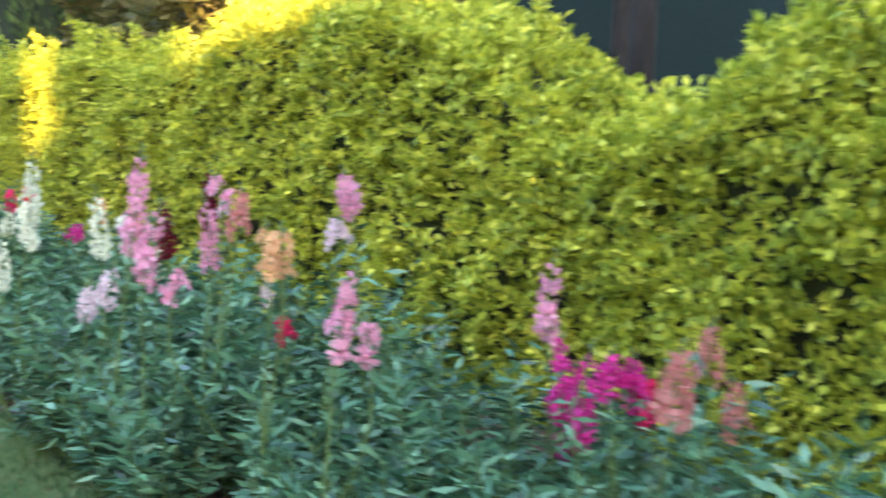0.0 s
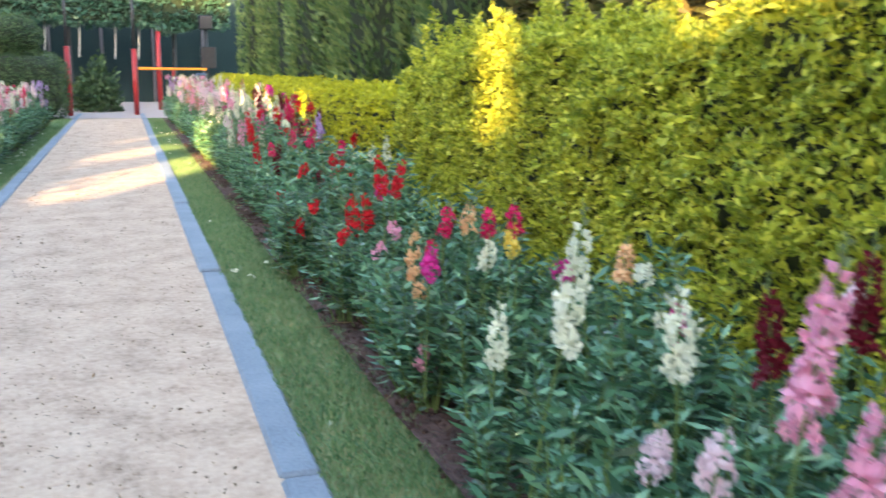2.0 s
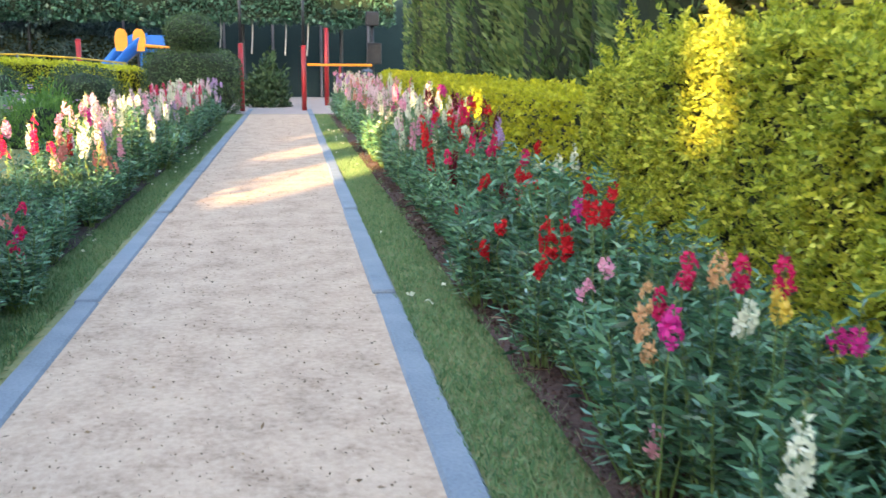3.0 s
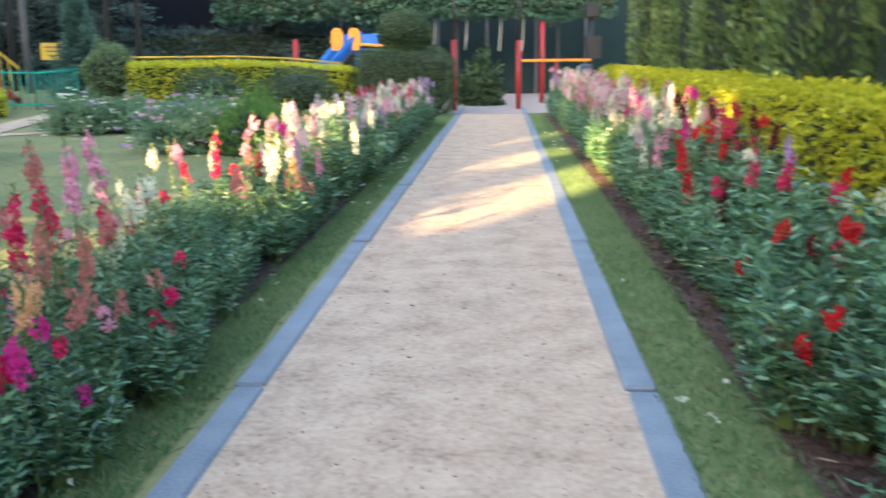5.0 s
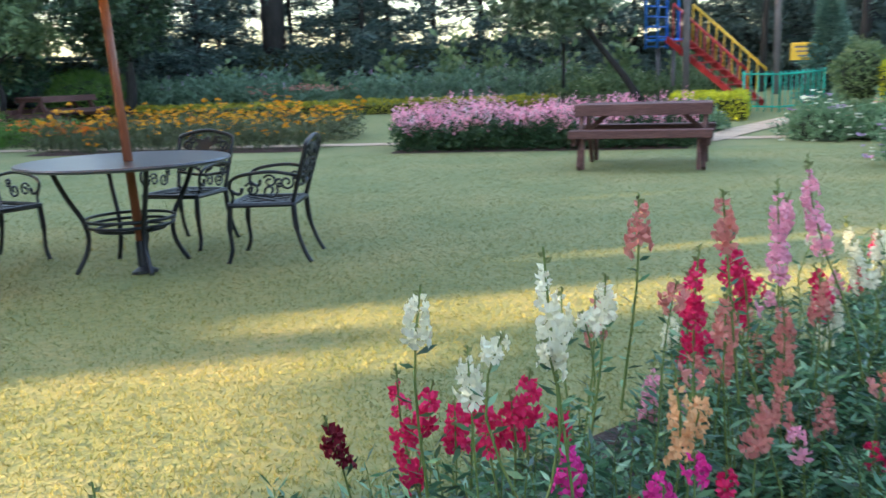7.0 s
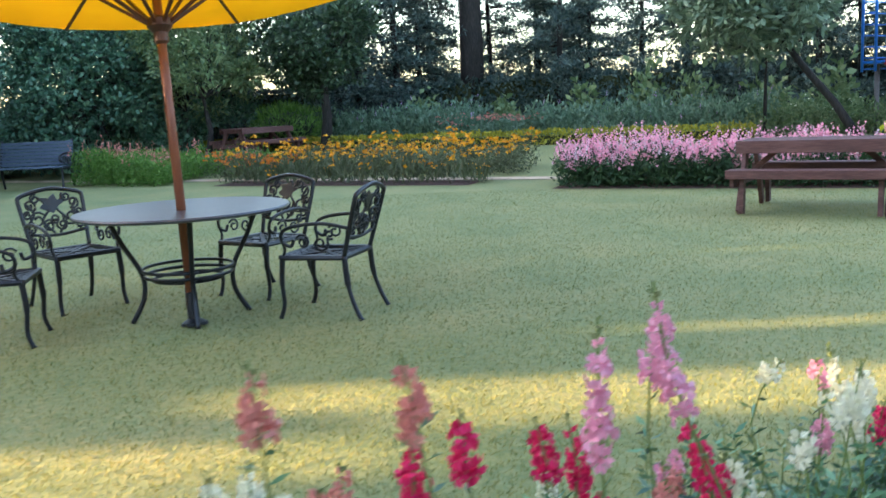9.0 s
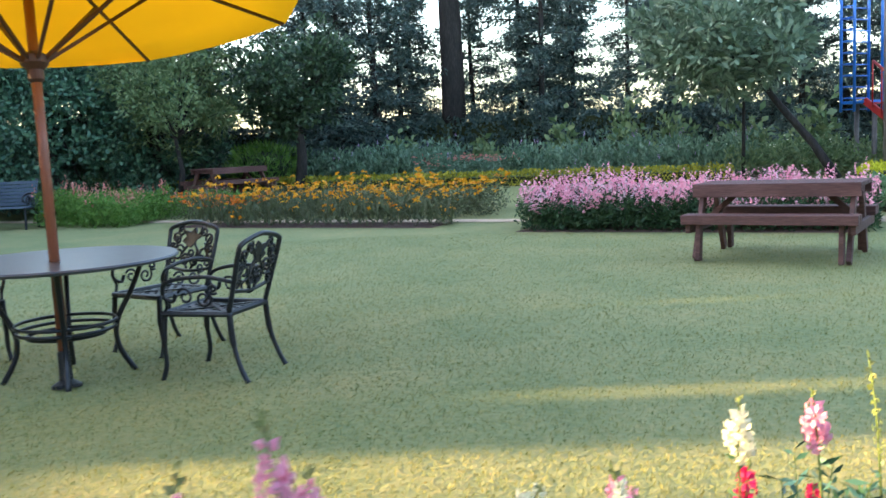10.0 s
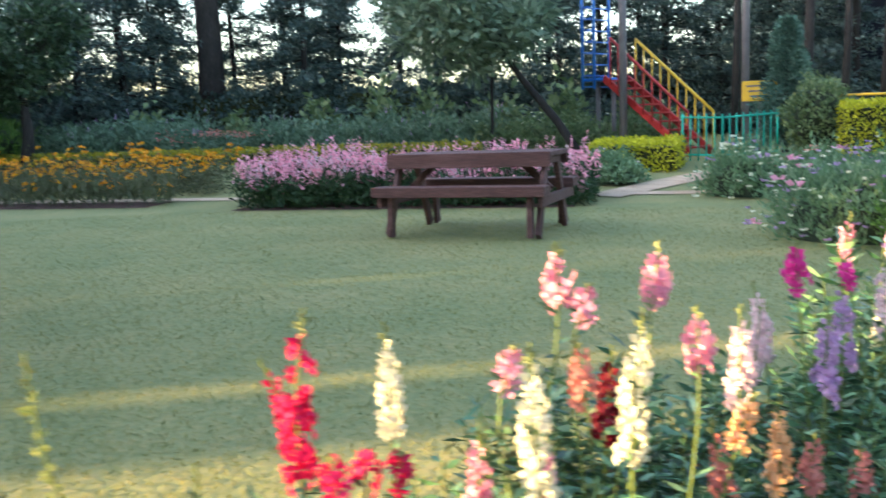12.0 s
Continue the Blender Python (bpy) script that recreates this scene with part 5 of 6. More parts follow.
drift("pink_flower_bed", "pale pink flower spikes mixed into the pink drift", 0.1, 4.9, 0.1, 1.5, 0.66, SNAP_LEAF, 1500, PETAL["pale"], 160, 0.08, 0.05, 0.20)
drift("pink_flower_bed", "taller rose pink spikes standing out of the drift", 0.1, 4.9, 0.15, 1.5, 0.80, DARKLEAF, 2500, BEDPINK, 110, 0.08, 0.055, 0.26)
drift("marigold_bed", "row of leggy orange marigolds with thin dull green stems", -7.3, -1.45, 0.62, 1.25, 0.72, DULL, 5600, ORANGE, 95, 0.060, 0.072, 0, ragged=0.8)
drift("marigold_stems", "thin upright brownish stems of the marigold row", -7.3, -1.45, 0.62, 1.25, 0.50, DULL, 1000, ORANGE, 16, 0.17, 0.05, 0, lean=1.7, ragged=0.6)
drift("marigold_bed", "bed of golden marigolds in full flower", -7.0, -1.2, 1.75, 2.9, 0.64, DULL, 12000, ORANGE, 330, 0.08, 0.068, 0, ragged=0.5)
drift("orange_flower_patch", "patch of orange-red flowers among the marigolds", -8.2, -6.2, 1.2, 2.2, 0.50, DULL, 1500, ORANGE_RED, 110, 0.07, 0.07, 0, ragged=0.4)
drift("salvia_bed", "fresh green salvia bed with some coral red spikes", -11.2, -8.6, 0.5, 2.0, 0.84, FRESH, 16000, PETAL["coral"], 80, 0.09, 0.055, 0.26)
drift("green_bed", "low green leafy bed with red spikes", -9.4, -7.6, 2.0, 3.4, 0.45, FRESH, 6000, PETAL["coral"], 22, 0.09, 0.04, 0.2)
drift("grey_border", "grey-green lavender border behind the low hedge", -9, -4.6, 7.0, 8.6, 1.0, GREYLEAF, 9000, PETAL["lilac"], 30, 0.16, 0.03, 0.1, lean=0.9, ragged=0.5)
drift("coral_border", "coral pink flowers behind the low hedge", -5.6, -2.8, 6.9, 7.9, 0.72, GREYLEAF, 4000, PETAL["coral"], 260, 0.13, 0.04, 0)
drift("grey_border", "grey-green leafy border below the trees", -3.2, 2.5, 7.0, 8.6, 1.0, GREYLEAF, 9000, PETAL["lilac"], 40, 0.16, 0.03, 0.1, lean=0.9, ragged=0.5)
drift("green_border", "dark green leafy border below the trees", 2.0, 6.2, 6.8, 8.6, 0.8, BROAD, 8000, PETAL["white"], 60, 0.14, 0.03, 0, ragged=0.5)
sheet_line = [bed(a, 1.42)[:2] for a in np.arange(-16, 7.4, 0.6)]
ribbon("side_path", sheet_line, 0.30, GRAVEL, 0.012, "narrow pale gravel path behind the front beds", "path")
ribbon("side_path", [(-9.25, 20.75), (-9.3, 21.4), (-9.32, 22.4), (-9.25, 23.4), (-9.2, 24.4), (-9.6, 25.2)], 0.55, GRAVEL, 0.016, "curving pale gravel path to the playground gate", "path")
for a0, a1, m0, m1 in ((-7.3, -1.4, 0.55, 1.25), (0, 5.0, 0.0, 1.55)):
    ribbon("soil_strip", [bed(a, (m0 + m1) / 2)[:2] for a in np.arange(a0, a1 + 0.01, 0.4)], m1 - m0, SOIL, 0.008, "dark soil under the far flower bed", "soil")

EDGING = leafy("edging_hedge_leaves", [(0.14, 0.15, 0.02), (0.32, 0.30, 0.03), (0.52, 0.44, 0.045)], through_light=0.3)
h0, h1 = bed(-13, 6.3), bed(2.2, 6.3)
hedge("edging_hedge", "very low clipped golden edging hedge", (h0[:2], h1[:2]), 0.30, 0.45, EDGING, 500, 0.07, 0.03)
hedge("yellow_hedge", "clipped yellow-leaved hedge block beside the gate path", ((-11.3, 22.95), (-10.05, 23.6)), 0.46, 0.9, YHEDGE, 900, 0.06, 0.04)
hedge("yellow_hedge", "straight clipped bright yellow hedge before the playground", ((-8.15, 25.2), (-4.0, 28.4)), 0.95, 0.7, YHEDGE, 900, 0.06, 0.03)

WHITEP, LILACP, PINKP = PETAL["white"], PETAL["lilac"], PETAL["pink"]
for a_, m_, h_ in ((-6.8, 8.9, 1.15), (-4.4, 9.0, 0.95), (-2.2, 8.9, 1.25), (-0.6, 8.8, 1.5), (0.4, 9.1, 1.3), (2.2, 8.9, 1.2), (3.6, 9.0, 1.4), (5.2, 9.0, 1.1)):
    x_, y_, z_ = bed(a_, m_)
    bush("broadleaf_plant", "tall loose plant with broad green leaves below the trees", x_, y_, (0.55, 0.5, h_), BROAD, 420, 0.24, "plant", aspect=0.6, core=False, up=0.2, loose=0.6, group="broadleaf plants")
ASTER = leafy("aster_leaves", [(0.06, 0.13, 0.06), (0.15, 0.26, 0.13), (0.26, 0.38, 0.22)], through_light=0.25)
bush("aster_bush", "wide grey-green aster bush with small lilac and white flowers", -4.75, 18.95, (0.95, 0.75, 0.72), ASTER, 6500, 0.085, "shrub", aspect=0.25, up=0.8, loose=0.5, blossoms=[(LILACP, 80, 0.042), (WHITEP, 46, 0.042), (PINKP, 8, 0.085)])
bush("aster_bush", "fresh green bushy aster beside the grey one", -3.85, 18.6, (0.7, 0.6, 0.80), FRESH, 4200, 0.095, "shrub", aspect=0.2, up=1.2, loose=0.45, blossoms=[(LILACP, 14, 0.04)])
bush("flowering_bush", "mixed flowering shrub with white and lilac blossoms", -7.75, 21.85, (0.66, 0.55, 0.66), ASTER, 3800, 0.085, aspect=0.35, up=0.6, loose=0.5, blossoms=[(WHITEP, 46, 0.055), (LILACP, 9, 0.10)])
bush("flowering_bush", "mixed flowering shrub with reddish leaves", -6.95, 22.3, (0.6, 0.55, 0.56), ASTER, 2800, 0.085, up=0.5, loose=0.6, blossoms=[(WHITEP, 20, 0.055), (PETAL["coral"], 14, 0.05)])
bush("flowering_bush", "low shrub with violet flowers by the lawn", -6.1, 22.9, (0.7, 0.55, 0.52), FRESH, 2600, 0.085, up=0.5, loose=0.6, blossoms=[(LILACP, 26, 0.055)])
bush("garden_shrub", "small grey-green shrub by the curving path", -10.1, 21.9, (0.6, 0.5, 0.48), ASTER, 2200, 0.085, up=0.5, loose=0.4, blossoms=[(PETAL["pale"], 14, 0.03)])
bush("clipped_ball", "dark clipped round shrub before the yellow hedge", -6.2, 24.3, (0.72, 0.72, 1.0), TOPIARY, 3200, 0.055, category="topiary", group="clipped balls")
bush("clipped_ball", "dark clipped round shrub before the yellow hedge", -4.7, 25.3, (0.9, 0.85, 1.05), TOPIARY, 3600, 0.055, category="topiary", group="clipped balls")
bush("clipped_ball", "dark clipped round shrub at the lawn's far end", -24.9, 12.4, (0.5, 0.5, 0.75), TOPIARY, 1800, 0.06, category="topiary", group="clipped balls")
bush("spiky_bush", "yellow-green arching shrub behind the far picnic table", -24.7, 16.6, (1.2, 1.0, 1.15), FRESH, 2600, 0.22, aspect=0.12, up=0.9)
bush("garden_shrub", "bluish grey shrub by the border", -26.3, 9.6, (1.0, 0.8, 0.9), GREYLEAF, 2000, 0.1)
bush("garden_shrub", "loose green shrub beside the small fir", -8.75, 25.6, (0.55, 0.5, 1.35), BROAD, 2600, 0.085)

topiary = thing("cloud_topiary", "dark green clipped topiary with a dome on a square block", "topiary", pose(-2.72, 28.0, 0))
for name, cz, size, n in (("block", 0.76, (1.08, 0.8, 0.78), 9500), ("dome", 1.93, (0.62, 0.6, 0.47), 4000)):
    d = unit(rng.normal(size=(n, 3)))
    if name == "block":
        d = d / (np.abs(d) ** 5).sum(1, keepdims=True) ** 0.2
    lump = np.array([[1.0 + 0.09 * noise.noise((q[0] * 3.1, q[1] * 3.1, q[2] * 3.1 + cz))] for q in d])
    P = d * np.array(size) * lump * rng.uniform(0.90, 1.05, (n, 1)) + (0, 0, cz)
    V = leaf_quads(P, d * 0.6 + rng.normal(size=(n, 3)) * 0.6, 0.06, 0.035, 0.2, d)
    clump = part(name, quad_mesh(name, V, TOPIARY), topiary)
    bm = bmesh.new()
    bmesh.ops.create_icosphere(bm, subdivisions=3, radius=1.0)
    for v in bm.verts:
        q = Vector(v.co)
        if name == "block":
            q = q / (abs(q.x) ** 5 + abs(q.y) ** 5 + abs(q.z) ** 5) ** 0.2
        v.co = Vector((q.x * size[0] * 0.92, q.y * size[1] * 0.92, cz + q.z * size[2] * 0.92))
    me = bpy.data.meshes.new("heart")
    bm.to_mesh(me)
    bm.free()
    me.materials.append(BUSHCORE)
    # Heart in near black, painted for the shade inside the clipped leaves.
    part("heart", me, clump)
part("trunk", Geo().tube([(0, 0, 0), (0, 0, 1.7)], 0.07, 8).mesh("trunk", BARK), topiary)
bush("variegated_bush", "round loose green shrub before the dark screen", -1.05, 31.8, (0.62, 0.5, 1.25), TOPIARY, 1500, 0.17, aspect=0.6, core=False, loose=0.4)
bush("garden_shrub", "dense green plants behind the far flower border", -5.3, 21.5, (1.1, 0.8, 0.6), GREYLEAF, 2500, 0.08, blossoms=[(LILACP, 20, 0.03)])


# ---------------- trees ----------------
DARKTREE = leafy("dark_tree_leaves", [(0.012, 0.030, 0.018), (0.036, 0.072, 0.036), (0.11, 0.17, 0.085)], through_light=0.2, rough=0.4)
MAGNOLIA = leafy("magnolia_leaves", [(0.065, 0.115, 0.075), (0.14, 0.21, 0.135), (0.27, 0.345, 0.24)], through_light=0.25)
def trunk_mesh(path, r0, r1, sides=9):
    n = len(path)
    return Geo().tube(path, [r0 + (r1 - r0) * i / (n - 1) for i in range(n)], sides).mesh("trunk", BARK, True)


def conifer(height, spread, n_branch, seed, needle=0.17, bare=0.12):
    """A dark slender conifer: trunk, drooping branches, sprays of needles with gaps between."""
    r = np.random.default_rng(seed)
    root = thing("conifer", "tall dark open conifer against the pale sky", "tree", group="conifers behind the garden")
    part("trunk", trunk_mesh([(0, 0, 0), (r.normal() * 0.1, r.normal() * 0.1, height * 0.5), (0, 0, height)], 0.07 + height * 0.005, 0.015), root)
    P, A, B = [], [], Geo()
    for k in range(n_branch):
        t = bare + (1 - bare) * (k + r.uniform(0, 1)) / n_branch
        z = height * t
        a = r.uniform(0, 6.28)
        L = spread * (1.08 - t) * r.uniform(0.55, 1.1) + 0.15
        d = np.array([math.cos(a), math.sin(a), r.uniform(-0.12, 0.2)])
        q = np.array([0, 0, z]) + d * L - np.array([0, 0, 0.12 * L * L])
        B.tube([(0, 0, z), tuple((np.array([0, 0, z]) + q) / 2 + (0, 0, 0.05 * L)), tuple(q)], [0.03, 0.018, 0.008], 4, False)
        m = int(46 + 90 * L)
        s = r.uniform(0.12, 1.0, m)
        p = np.array([0, 0, z]) + d * L * s[:, None] - np.array([0, 0, 1]) * (0.12 * L * L * s ** 2)[:, None]
        p += r.normal(size=(m, 3)) * (0.10, 0.10, 0.05) * (0.5 + L)
        P.append(p)
        A.append(d * 0.5 + r.normal(size=(m, 3)) * 0.55 + (0, 0, -0.15))
    tagged(part("branch_work", B.mesh("branch_work", BARK), root), kind="stuff")
    part("needles", quad_mesh("needles", leaf_quads(np.concatenate(P), np.concatenate(A), needle, needle * 0.30, 0.1), CONIFER), root)
    return root


def broad_tree(name, label, x, y, path, r0, crown, clumps, leaf, material, per=130, clump=0.5, seed=1, aspect=0.4):
    """A broadleaf tree: a bent trunk, limbs to each clump of the crown, many separate leaves."""
    r = np.random.default_rng(seed)
    root = thing(name, label, "tree", pose(x, y, rise(x, y) - 0.03))
    part("trunk", trunk_mesh(path, r0, r0 * 0.5), root)
    cx, cy, cz, rx, ry, rz = crown
    tip = Vector(path[-1])
    P, A = [], []
    for k in range(clumps):
        d = r.normal(size=3)
        d = d / np.linalg.norm(d) * r.uniform(0.35, 1.0) ** 0.6
        c = np.array([cx + d[0] * rx, cy + d[1] * ry, cz + d[2] * rz])
        if k < 14:
            mid = (tip + Vector(c)) / 2 + Vector((0, 0, 0.1))
            part("limb", Geo().tube([tip, mid, tuple(c)], [r0 * 0.35, r0 * 0.2, 0.012], 6, False).mesh("limb", BARK, True), root)
        o = r.normal(size=(per, 3))
        o = o / np.linalg.norm(o, axis=1, keepdims=True)
        P.append(c + o * clump * r.uniform(0.45, 1.05, (per, 1)) * (1, 1, 0.8))
        A.append(o * 0.7 + r.normal(size=(per, 3)) * 0.5 + (0, 0, 0.1))
    P, A = np.concatenate(P), np.concatenate(A)
    keep = P[:, 2] > 0.15
    part("crown", quad_mesh("crown", leaf_quads(P[keep], A[keep], leaf, leaf * aspect, 0.2), material), root)
    return root


broad_tree("magnolia", "large-leaved pale green magnolia with a leaning trunk", -13.1, 24.55, [(0, 0, 0), (-0.35, -0.25, 0.7), (-0.8, -0.7, 1.5), (-1.25, -1.15, 2.4)], 0.10, (-1.55, -1.45, 2.95, 1.7, 1.6, 1.15), 64, 0.23, MAGNOLIA, 105, 0.40, 3, 0.36)
broad_tree("young_tree", "pale slim young tree stem among the far border", -14.9, 23.9, [(0, 0, 0), (0.02, 0, 1.2), (0.0, 0.05, 2.4)], 0.045, (0, 0, 2.6, 0.7, 0.7, 0.6), 8, 0.14, BROAD, 70, 0.35, 5)
broad_tree("garden_tree", "yellowish green small-leaved tree on the lawn's far side", -23.5, 14.1, [(0, 0, 0), (0.05, 0.1, 0.8), (0.0, 0.0, 1.6)], 0.09, (0, 0, 2.75, 1.35, 1.5, 1.35), 54, 0.17, BROAD, 140, 0.45, 7, 0.33)
broad_tree("garden_tree", "dense dark green tree beside the conifers", -23.0, 17.0, [(0, 0, 0), (0.0, 0.1, 0.9), (0.1, 0.0, 1.9)], 0.17, (0, -0.2, 2.9, 1.4, 1.6, 1.5), 56, 0.16, DARKTREE, 150, 0.48, 9, 0.5)
broad_tree("creeper_tree", "tree wholly covered in dark creeper leaves", -25.0, 11.4, [(0, 0, 0), (0, 0, 1.5), (0, 0, 2.5)], 0.2, (0, 0, 2.15, 1.7, 2.0, 2.3), 110, 0.13, CREEPER, 190, 0.5, 11, 0.7)
broad_tree("creeper_tree", "tree wholly covered in dark creeper leaves", -25.2, 13.9, [(0, 0, 0), (0, 0, 1.5), (0, 0, 2.5)], 0.2, (0, 0, 1.9, 1.5, 1.7, 2.0), 90, 0.13, CREEPER, 190, 0.5, 13, 0.7)
broad_tree("garden_tree", "dark tree with reddish blossom at the lawn's edge", -22.0, 8.2, [(0, 0, 0), (0, 0, 1.2), (0, 0, 2.0)], 0.15, (0, 0, 1.9, 1.3, 1.3, 1.7), 60, 0.12, CREEPER, 150, 0.45, 17, 0.5)
fir = thing("small_fir", "small bluish green fir beside the playground fence", "tree", pose(-9.75, 26.3, rise(-9.75, 26.3)))
FIR = leafy("bluish_fir_needles", [(0.04, 0.10, 0.075), (0.09, 0.18, 0.135), (0.18, 0.28, 0.22)], through_light=0.2)
part("trunk", trunk_mesh([(0, 0, 0), (0, 0, 2.3)], 0.06, 0.01), fir)
n = 9000
t = rng.uniform(0.02, 1, n)
a = rng.uniform(0, 6.28, n)
q = np.array([(0.56 * (1 - w) ** 0.55 + 0.06) * (0.85 + 0.55 * noise.noise((math.cos(v) * 1.6, math.sin(v) * 1.6, w * 7.0))) for v, w in zip(a, t)]) * rng.uniform(0.35, 1, n)
P = np.stack([q * np.cos(a), q * np.sin(a), 0.1 + 2.25 * t - 0.12 * q], 1)
part("needles", quad_mesh("needles", leaf_quads(P, np.stack([np.cos(a), np.sin(a), np.full(n, 0.15)], 1) + rng.normal(size=(n, 3)) * 0.4, 0.11, 0.04), FIR), fir)

KINDS = [conifer(8.5, 2.0, 74, 21, 0.19, 0.04), conifer(9.5, 1.7, 70, 22, 0.19, 0.06), conifer(7.5, 2.1, 66, 23, 0.19, 0.04)]
LINE = [(-25.4, 19.0), (-25.6, 20.4), (-26.6, 21.6), (-26.2, 24.0), (-25.4, 25.2), (-24.6, 26.6), (-17.2, 34.8), (-22.4, 28.6), (-21.0, 29.4), (-19.4, 30.2), (-17.8, 30.8), (-16.4, 31.6),
        (-15.0, 32.2), (-13.2, 32.9), (-12.6, 40.0), (-10.6, 41.4), (-8.4, 42.0), (-6.0, 42.6), (-15.4, 35.8), (-18.8, 33.6), (-25.9, 27.2), (-26.8, 18.6), (-26.6, 30.4), (-27.5, 16.0), (-28.0, 13.5), (-28.0, 10.5), (-27.5, 7.5)]
for i, (x, y) in enumerate(LINE):
    m = pose(x, y, rise(x, y) - 0.05, 0, 0, 71 * i)
    if i < 3:
        KINDS[i].matrix_basis = m
    else:
        o = copy_thing(KINDS[i % 3], m)
        k = 0.9 + 0.25 * ((i * 37) % 10) / 10
        o.matrix_basis = m @ Matrix.Scale(k, 4)
for i in (0, 1, 3, 6, 8, 9, 11):
    x, y = -29.5 + 1.95 * i, 20.5 + 1.42 * i + (i % 3) * 0.5
    o = copy_thing(KINDS[(i + 1) % 3], pose(x, y, rise(x, y) - 0.05, 0, 0, 47 * i))
    o.matrix_basis = o.matrix_basis @ Matrix.Scale(0.85 + 0.04 * (i % 6), 4)
pine = thing("pine_trunk", "thick dark tree trunk among the conifers", "tree", pose(-25.6, 22.9, rise(-25.6, 22.9) - 0.05))
part("trunk", trunk_mesh([(0, 0, 0), (0.05, 0, 3), (-0.05, 0, 7), (0, 0, 11)], 0.40, 0.24, 12), pine)
for x, y, r_ in ((-12.0, 31.0, 0.13), (-11.3, 31.4, 0.10), (-13.6, 30.6, 0.10), (-10.6, 31.8, 0.09)):
    bare = thing("bare_trunk", "bare grey tree trunk behind the playground", "tree", pose(x, y, rise(x, y) - 0.05), "bare trunks")
    part("trunk", trunk_mesh([(0, 0, 0), (0.08, 0, 2.5), (0, 0.1, 7)], r_, r_ * 0.6), bare)
dark = [(-29.0, 6.0), (-29.5, 14.5), (-27.5, 19.5), (-20.5, 31.5), (-9.0, 36.5), (-4.5, 38.5)]
for (p, q) in zip(dark, dark[1:]):
    hedge("dark_thicket", "dark dense undergrowth below the conifers", (p, q), 1.6, 0.8, CONIFER, 160, 0.16, 0.35)

# the dark screen and creeper pergola at the path's end
wall = thing("dark_screen", "dark green screen wall behind the playground", "wall", pose(0, 0, 0), kind="structure")
part("screen_panel", Geo().box((-1.0, 40.0, 1.9), (16.0, 0.15, 3.8)).mesh("screen_panel", DARKNET), wall)
# Plain panel added to stand for the shaded background left of the screen.
part("screen_panel", Geo().beam((-9.0, 40.0, 2.1), (-15.3, 36.4, 2.1), 0.15, 4.2, 0).mesh("screen_panel", NAVYSHADE), wall, "stretch of the screen coloured near-black navy for deep shade")
for k in range(8):
    part("screen_post", Geo().tube([(-8.0 + 1.75 * k, 39.88, 0), (-8.0 + 1.75 * k, 39.88, 3.8)], 0.05, 8).mesh("screen_post", GREYPAINT), wall)
pergola = thing("creeper_pergola", "pergola overgrown by dark creeper at the path's end", "pergola", pose(0, 0, 0))
n = 26000
P = np.stack([rng.uniform(-9.5, 3.0, n), rng.uniform(35.2, 36.8, n), rng.uniform(2.55, 4.6, n)], 1)
P[:, 2] -= 0.35 * np.array([max(0, noise.noise((p[0] * 0.9, 0.3, 1.7))) for p in P]) * (P[:, 2] < 3.2)
part("creeper", quad_mesh("creeper", leaf_quads(P, rng.normal(size=(n, 3)) * 0.6 + (0, -0.6, -0.2), 0.15, 0.12, 0.2), CREEPER), pergola)
# No timber: a near-black block painted as the shade within the creeper.
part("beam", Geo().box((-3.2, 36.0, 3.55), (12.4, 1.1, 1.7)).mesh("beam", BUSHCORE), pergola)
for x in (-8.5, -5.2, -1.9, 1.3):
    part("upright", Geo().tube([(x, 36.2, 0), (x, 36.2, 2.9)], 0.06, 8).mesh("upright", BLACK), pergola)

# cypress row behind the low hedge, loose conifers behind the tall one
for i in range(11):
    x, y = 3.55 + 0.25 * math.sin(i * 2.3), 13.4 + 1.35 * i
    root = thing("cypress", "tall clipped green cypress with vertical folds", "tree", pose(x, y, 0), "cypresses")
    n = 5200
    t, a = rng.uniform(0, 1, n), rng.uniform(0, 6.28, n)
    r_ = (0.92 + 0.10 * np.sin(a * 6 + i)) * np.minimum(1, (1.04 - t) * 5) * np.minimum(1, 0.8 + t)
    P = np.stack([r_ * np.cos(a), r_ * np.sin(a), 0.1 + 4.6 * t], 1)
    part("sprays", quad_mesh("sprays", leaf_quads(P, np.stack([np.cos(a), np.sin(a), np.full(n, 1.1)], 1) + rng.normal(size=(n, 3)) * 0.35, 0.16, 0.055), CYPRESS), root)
    # Near-black filling stands for the shade between the sprays.
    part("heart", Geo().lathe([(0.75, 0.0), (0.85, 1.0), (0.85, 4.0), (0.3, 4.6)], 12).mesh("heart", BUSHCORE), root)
BROWN = leafy("brownish_conifer", [(0.07, 0.09, 0.03), (0.14, 0.13, 0.04), (0.22, 0.16, 0.07)], through_light=0.25)
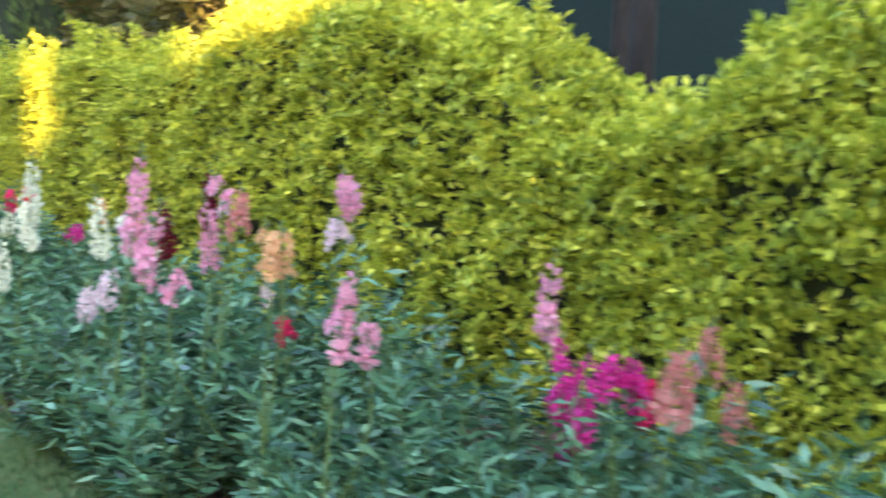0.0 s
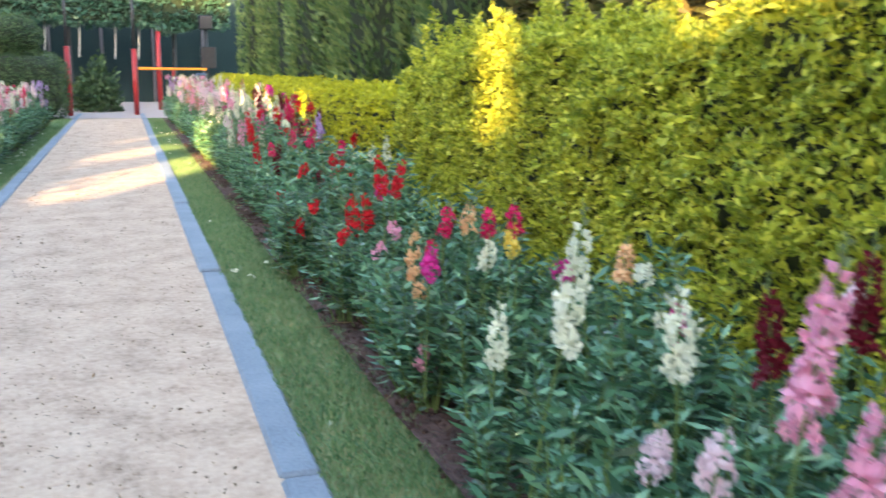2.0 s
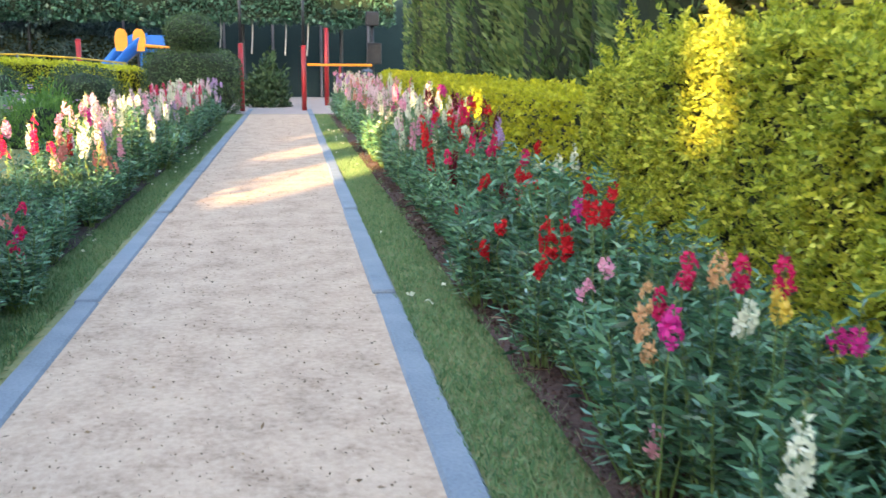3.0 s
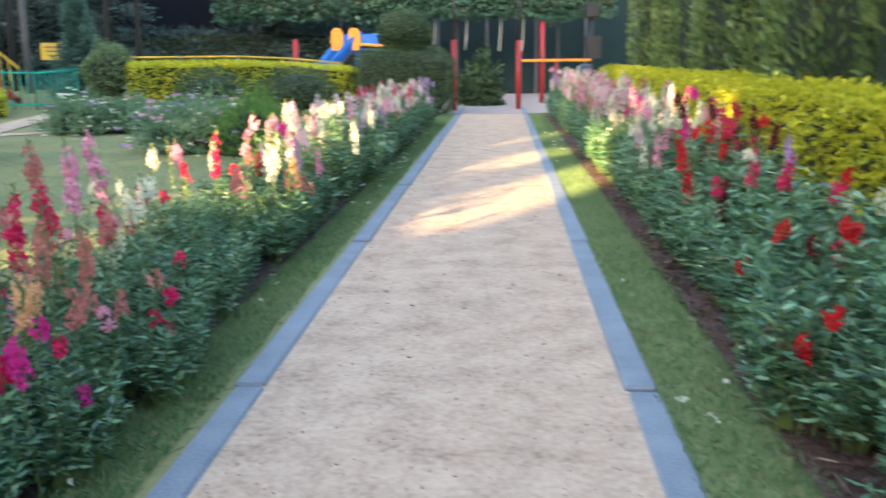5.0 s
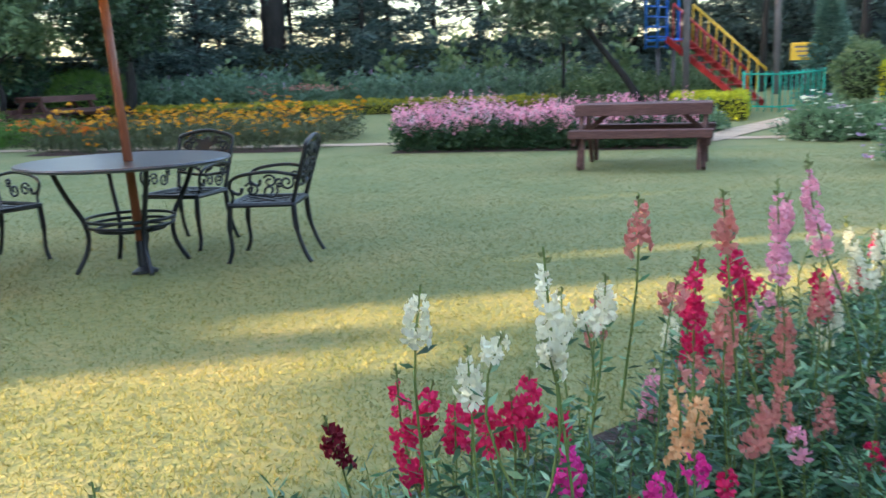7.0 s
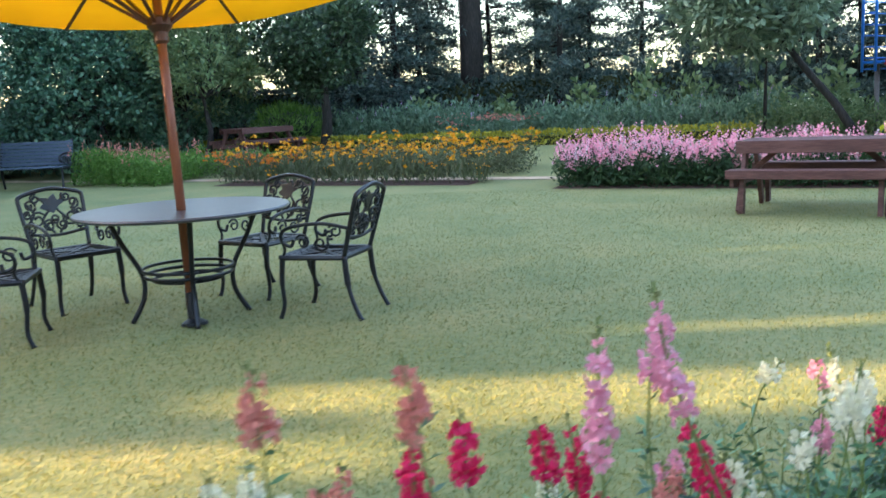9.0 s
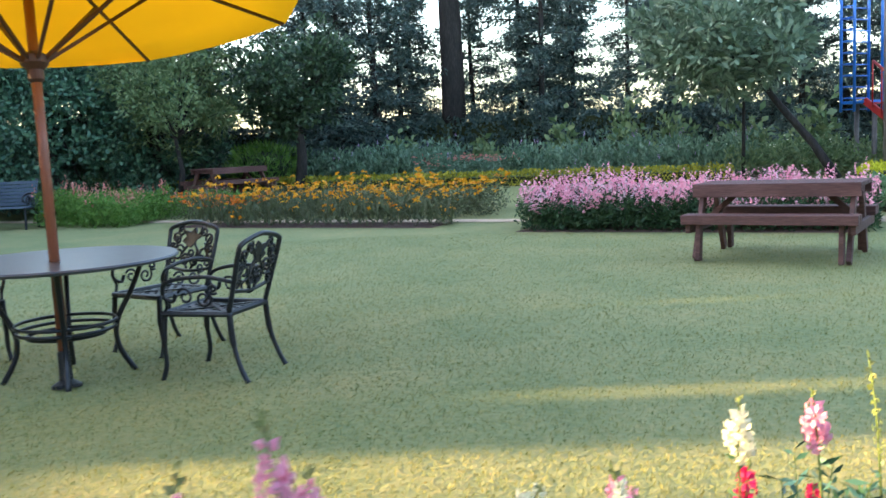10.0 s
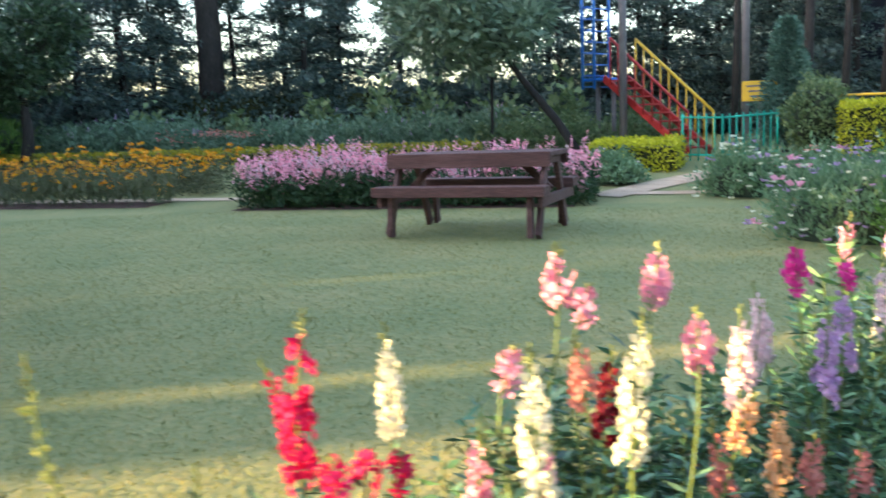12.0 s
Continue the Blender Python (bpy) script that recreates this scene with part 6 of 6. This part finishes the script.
for x, y, h, s in ((3.3, 9.9, 4.0, 31), (4.1, 8.3, 4.6, 32), (3.6, 11.2, 4.2, 33), (3.7, 12.4, 4.4, 34)):
    r = np.random.default_rng(s)
    root = thing("loose_conifer", "loose yellowish green conifer behind the tall hedge", "tree", pose(x, y, 0), "loose conifers")
    part("trunk", trunk_mesh([(0, 0, 0), (0, 0, h)], 0.09, 0.02), root)
    n = 7000
    t, a = r.uniform(0.05, 1, n), r.uniform(0, 6.28, n)
    q = (0.95 - 0.6 * t) * r.uniform(0.35, 1.05, n) * (0.8 + 0.2 * np.sin(a * 5 + t * 20))
    P = np.stack([q * np.cos(a), q * np.sin(a), h * t], 1)
    part("sprays", quad_mesh("sprays", leaf_quads(P, np.stack([np.cos(a), np.sin(a), np.full(n, 0.1)], 1) + r.normal(size=(n, 3)) * 0.5, 0.17, 0.05), BROWN), root)
for x, y, r_ in ((3.56, 5.80, 0.085), (3.95, 5.12, 0.055), (5.3, 7.2, 0.10)):
    bare = thing("bare_trunk", "mottled grey tree trunk behind the tall hedge", "tree", pose(x, y, 0), "bare trunks")
    part("trunk", trunk_mesh([(0, 0, 0), (0.03, 0.02, 1.5), (0, 0, 5)], r_, r_ * 0.7), bare)
bush("garden_shrub", "loose dark green shrub behind the tall hedge", 3.4, 4.2, (0.7, 0.7, 1.6), TOPIARY, 2500, 0.12, core=False)
bush("garden_shrub", "loose dark green shrub behind the tall hedge", 3.5, 2.7, (0.9, 0.8, 1.8), TOPIARY, 2500, 0.12, core=False)
side = thing("boundary_screen", "dark green boundary screen behind the hedge", "wall", pose(0, 0, 0), kind="structure")
part("screen_panel", Geo().box((6.6, 12.0, 2.5), (0.15, 36.0, 5.0)).mesh("screen_panel", DARKNET), side)

# ---------------- unseen blocks behind the walker, added to shade the garden ----
def screen(u0, u1, bottom, top, s=-16.0):
    """An unseen block with needled edges, added to keep the sun off part of the garden."""
    root = thing("sun_blocker", "unseen dark needled block added to shade the garden", "tree", group="conifers behind the path")
    m = Matrix((( SUN_SIDE.x, SUN_WAY.x, 0, SUN_WAY.x * s), (SUN_SIDE.y, SUN_WAY.y, 0, SUN_WAY.y * s), (0, 0, 1, 0), (0, 0, 0, 1)))
    root.matrix_basis = m
    w = u1 - u0
    core = Geo().box(((u0 + u1) / 2, 0, (bottom + top) / 2), (w, 1.2, top - bottom))
    part("crown", core.mesh("crown", BUSHCORE), root)
    n = int(1500 + 160 * w)
    e = rng.uniform(0, 1, n)
    x = np.where(e < 0.5, u0, u1) + rng.normal(size=n) * 0.02
    x[int(n * 0.6):] = rng.uniform(u0, u1, n - int(n * 0.6))
    P = np.stack([x, rng.uniform(-0.8, 0.8, n), rng.uniform(bottom, top, n)], 1)
    part("needles", quad_mesh("needles", leaf_quads(P, rng.normal(size=(n, 3)), 0.16, 0.05), CONIFER), root)
    return root


# Extents of the added blocks; gaps between them let the sun streaks through.
SUN_BLOCKERS = ((-50, -12.90, 0, 15), (-12.90, -12.78, 0, 5.6), (-12.78, -10.24, 0, 15), (-10.24, -10.08, 0, 5.9), (-10.08, -9.30, 0, 15), (-9.30, -8.85, 0, 5.4), (-8.85, -8.55, 0, 5.6),
           (-8.55, -6.98, 0, 3.2), (-8.0, -6.98, 5.74, 6.6), (-8.55, -7.97, 5.95, 8.4), (-9.30, -6.98, 8.4, 15), (-6.98, -6.35, 0, 15), (-6.35, -5.82, 0, 7.9), (-6.35, -5.82, 8.7, 15), (-5.82, -5.70, 0, 15), (-5.70, -3.10, 0, 15), (-3.10, -2.90, 0, 7.0), (-3.10, -2.90, 8.3, 13),
           (-2.90, -1.98, 0, 13), (-1.98, -0.75, 0, 7.06), (-1.98, -0.75, 8.8, 13), (-0.75, 26, 0, 12.5))
for u0, u1, bottom, top in SUN_BLOCKERS:
    screen(u0, u1, bottom, top)
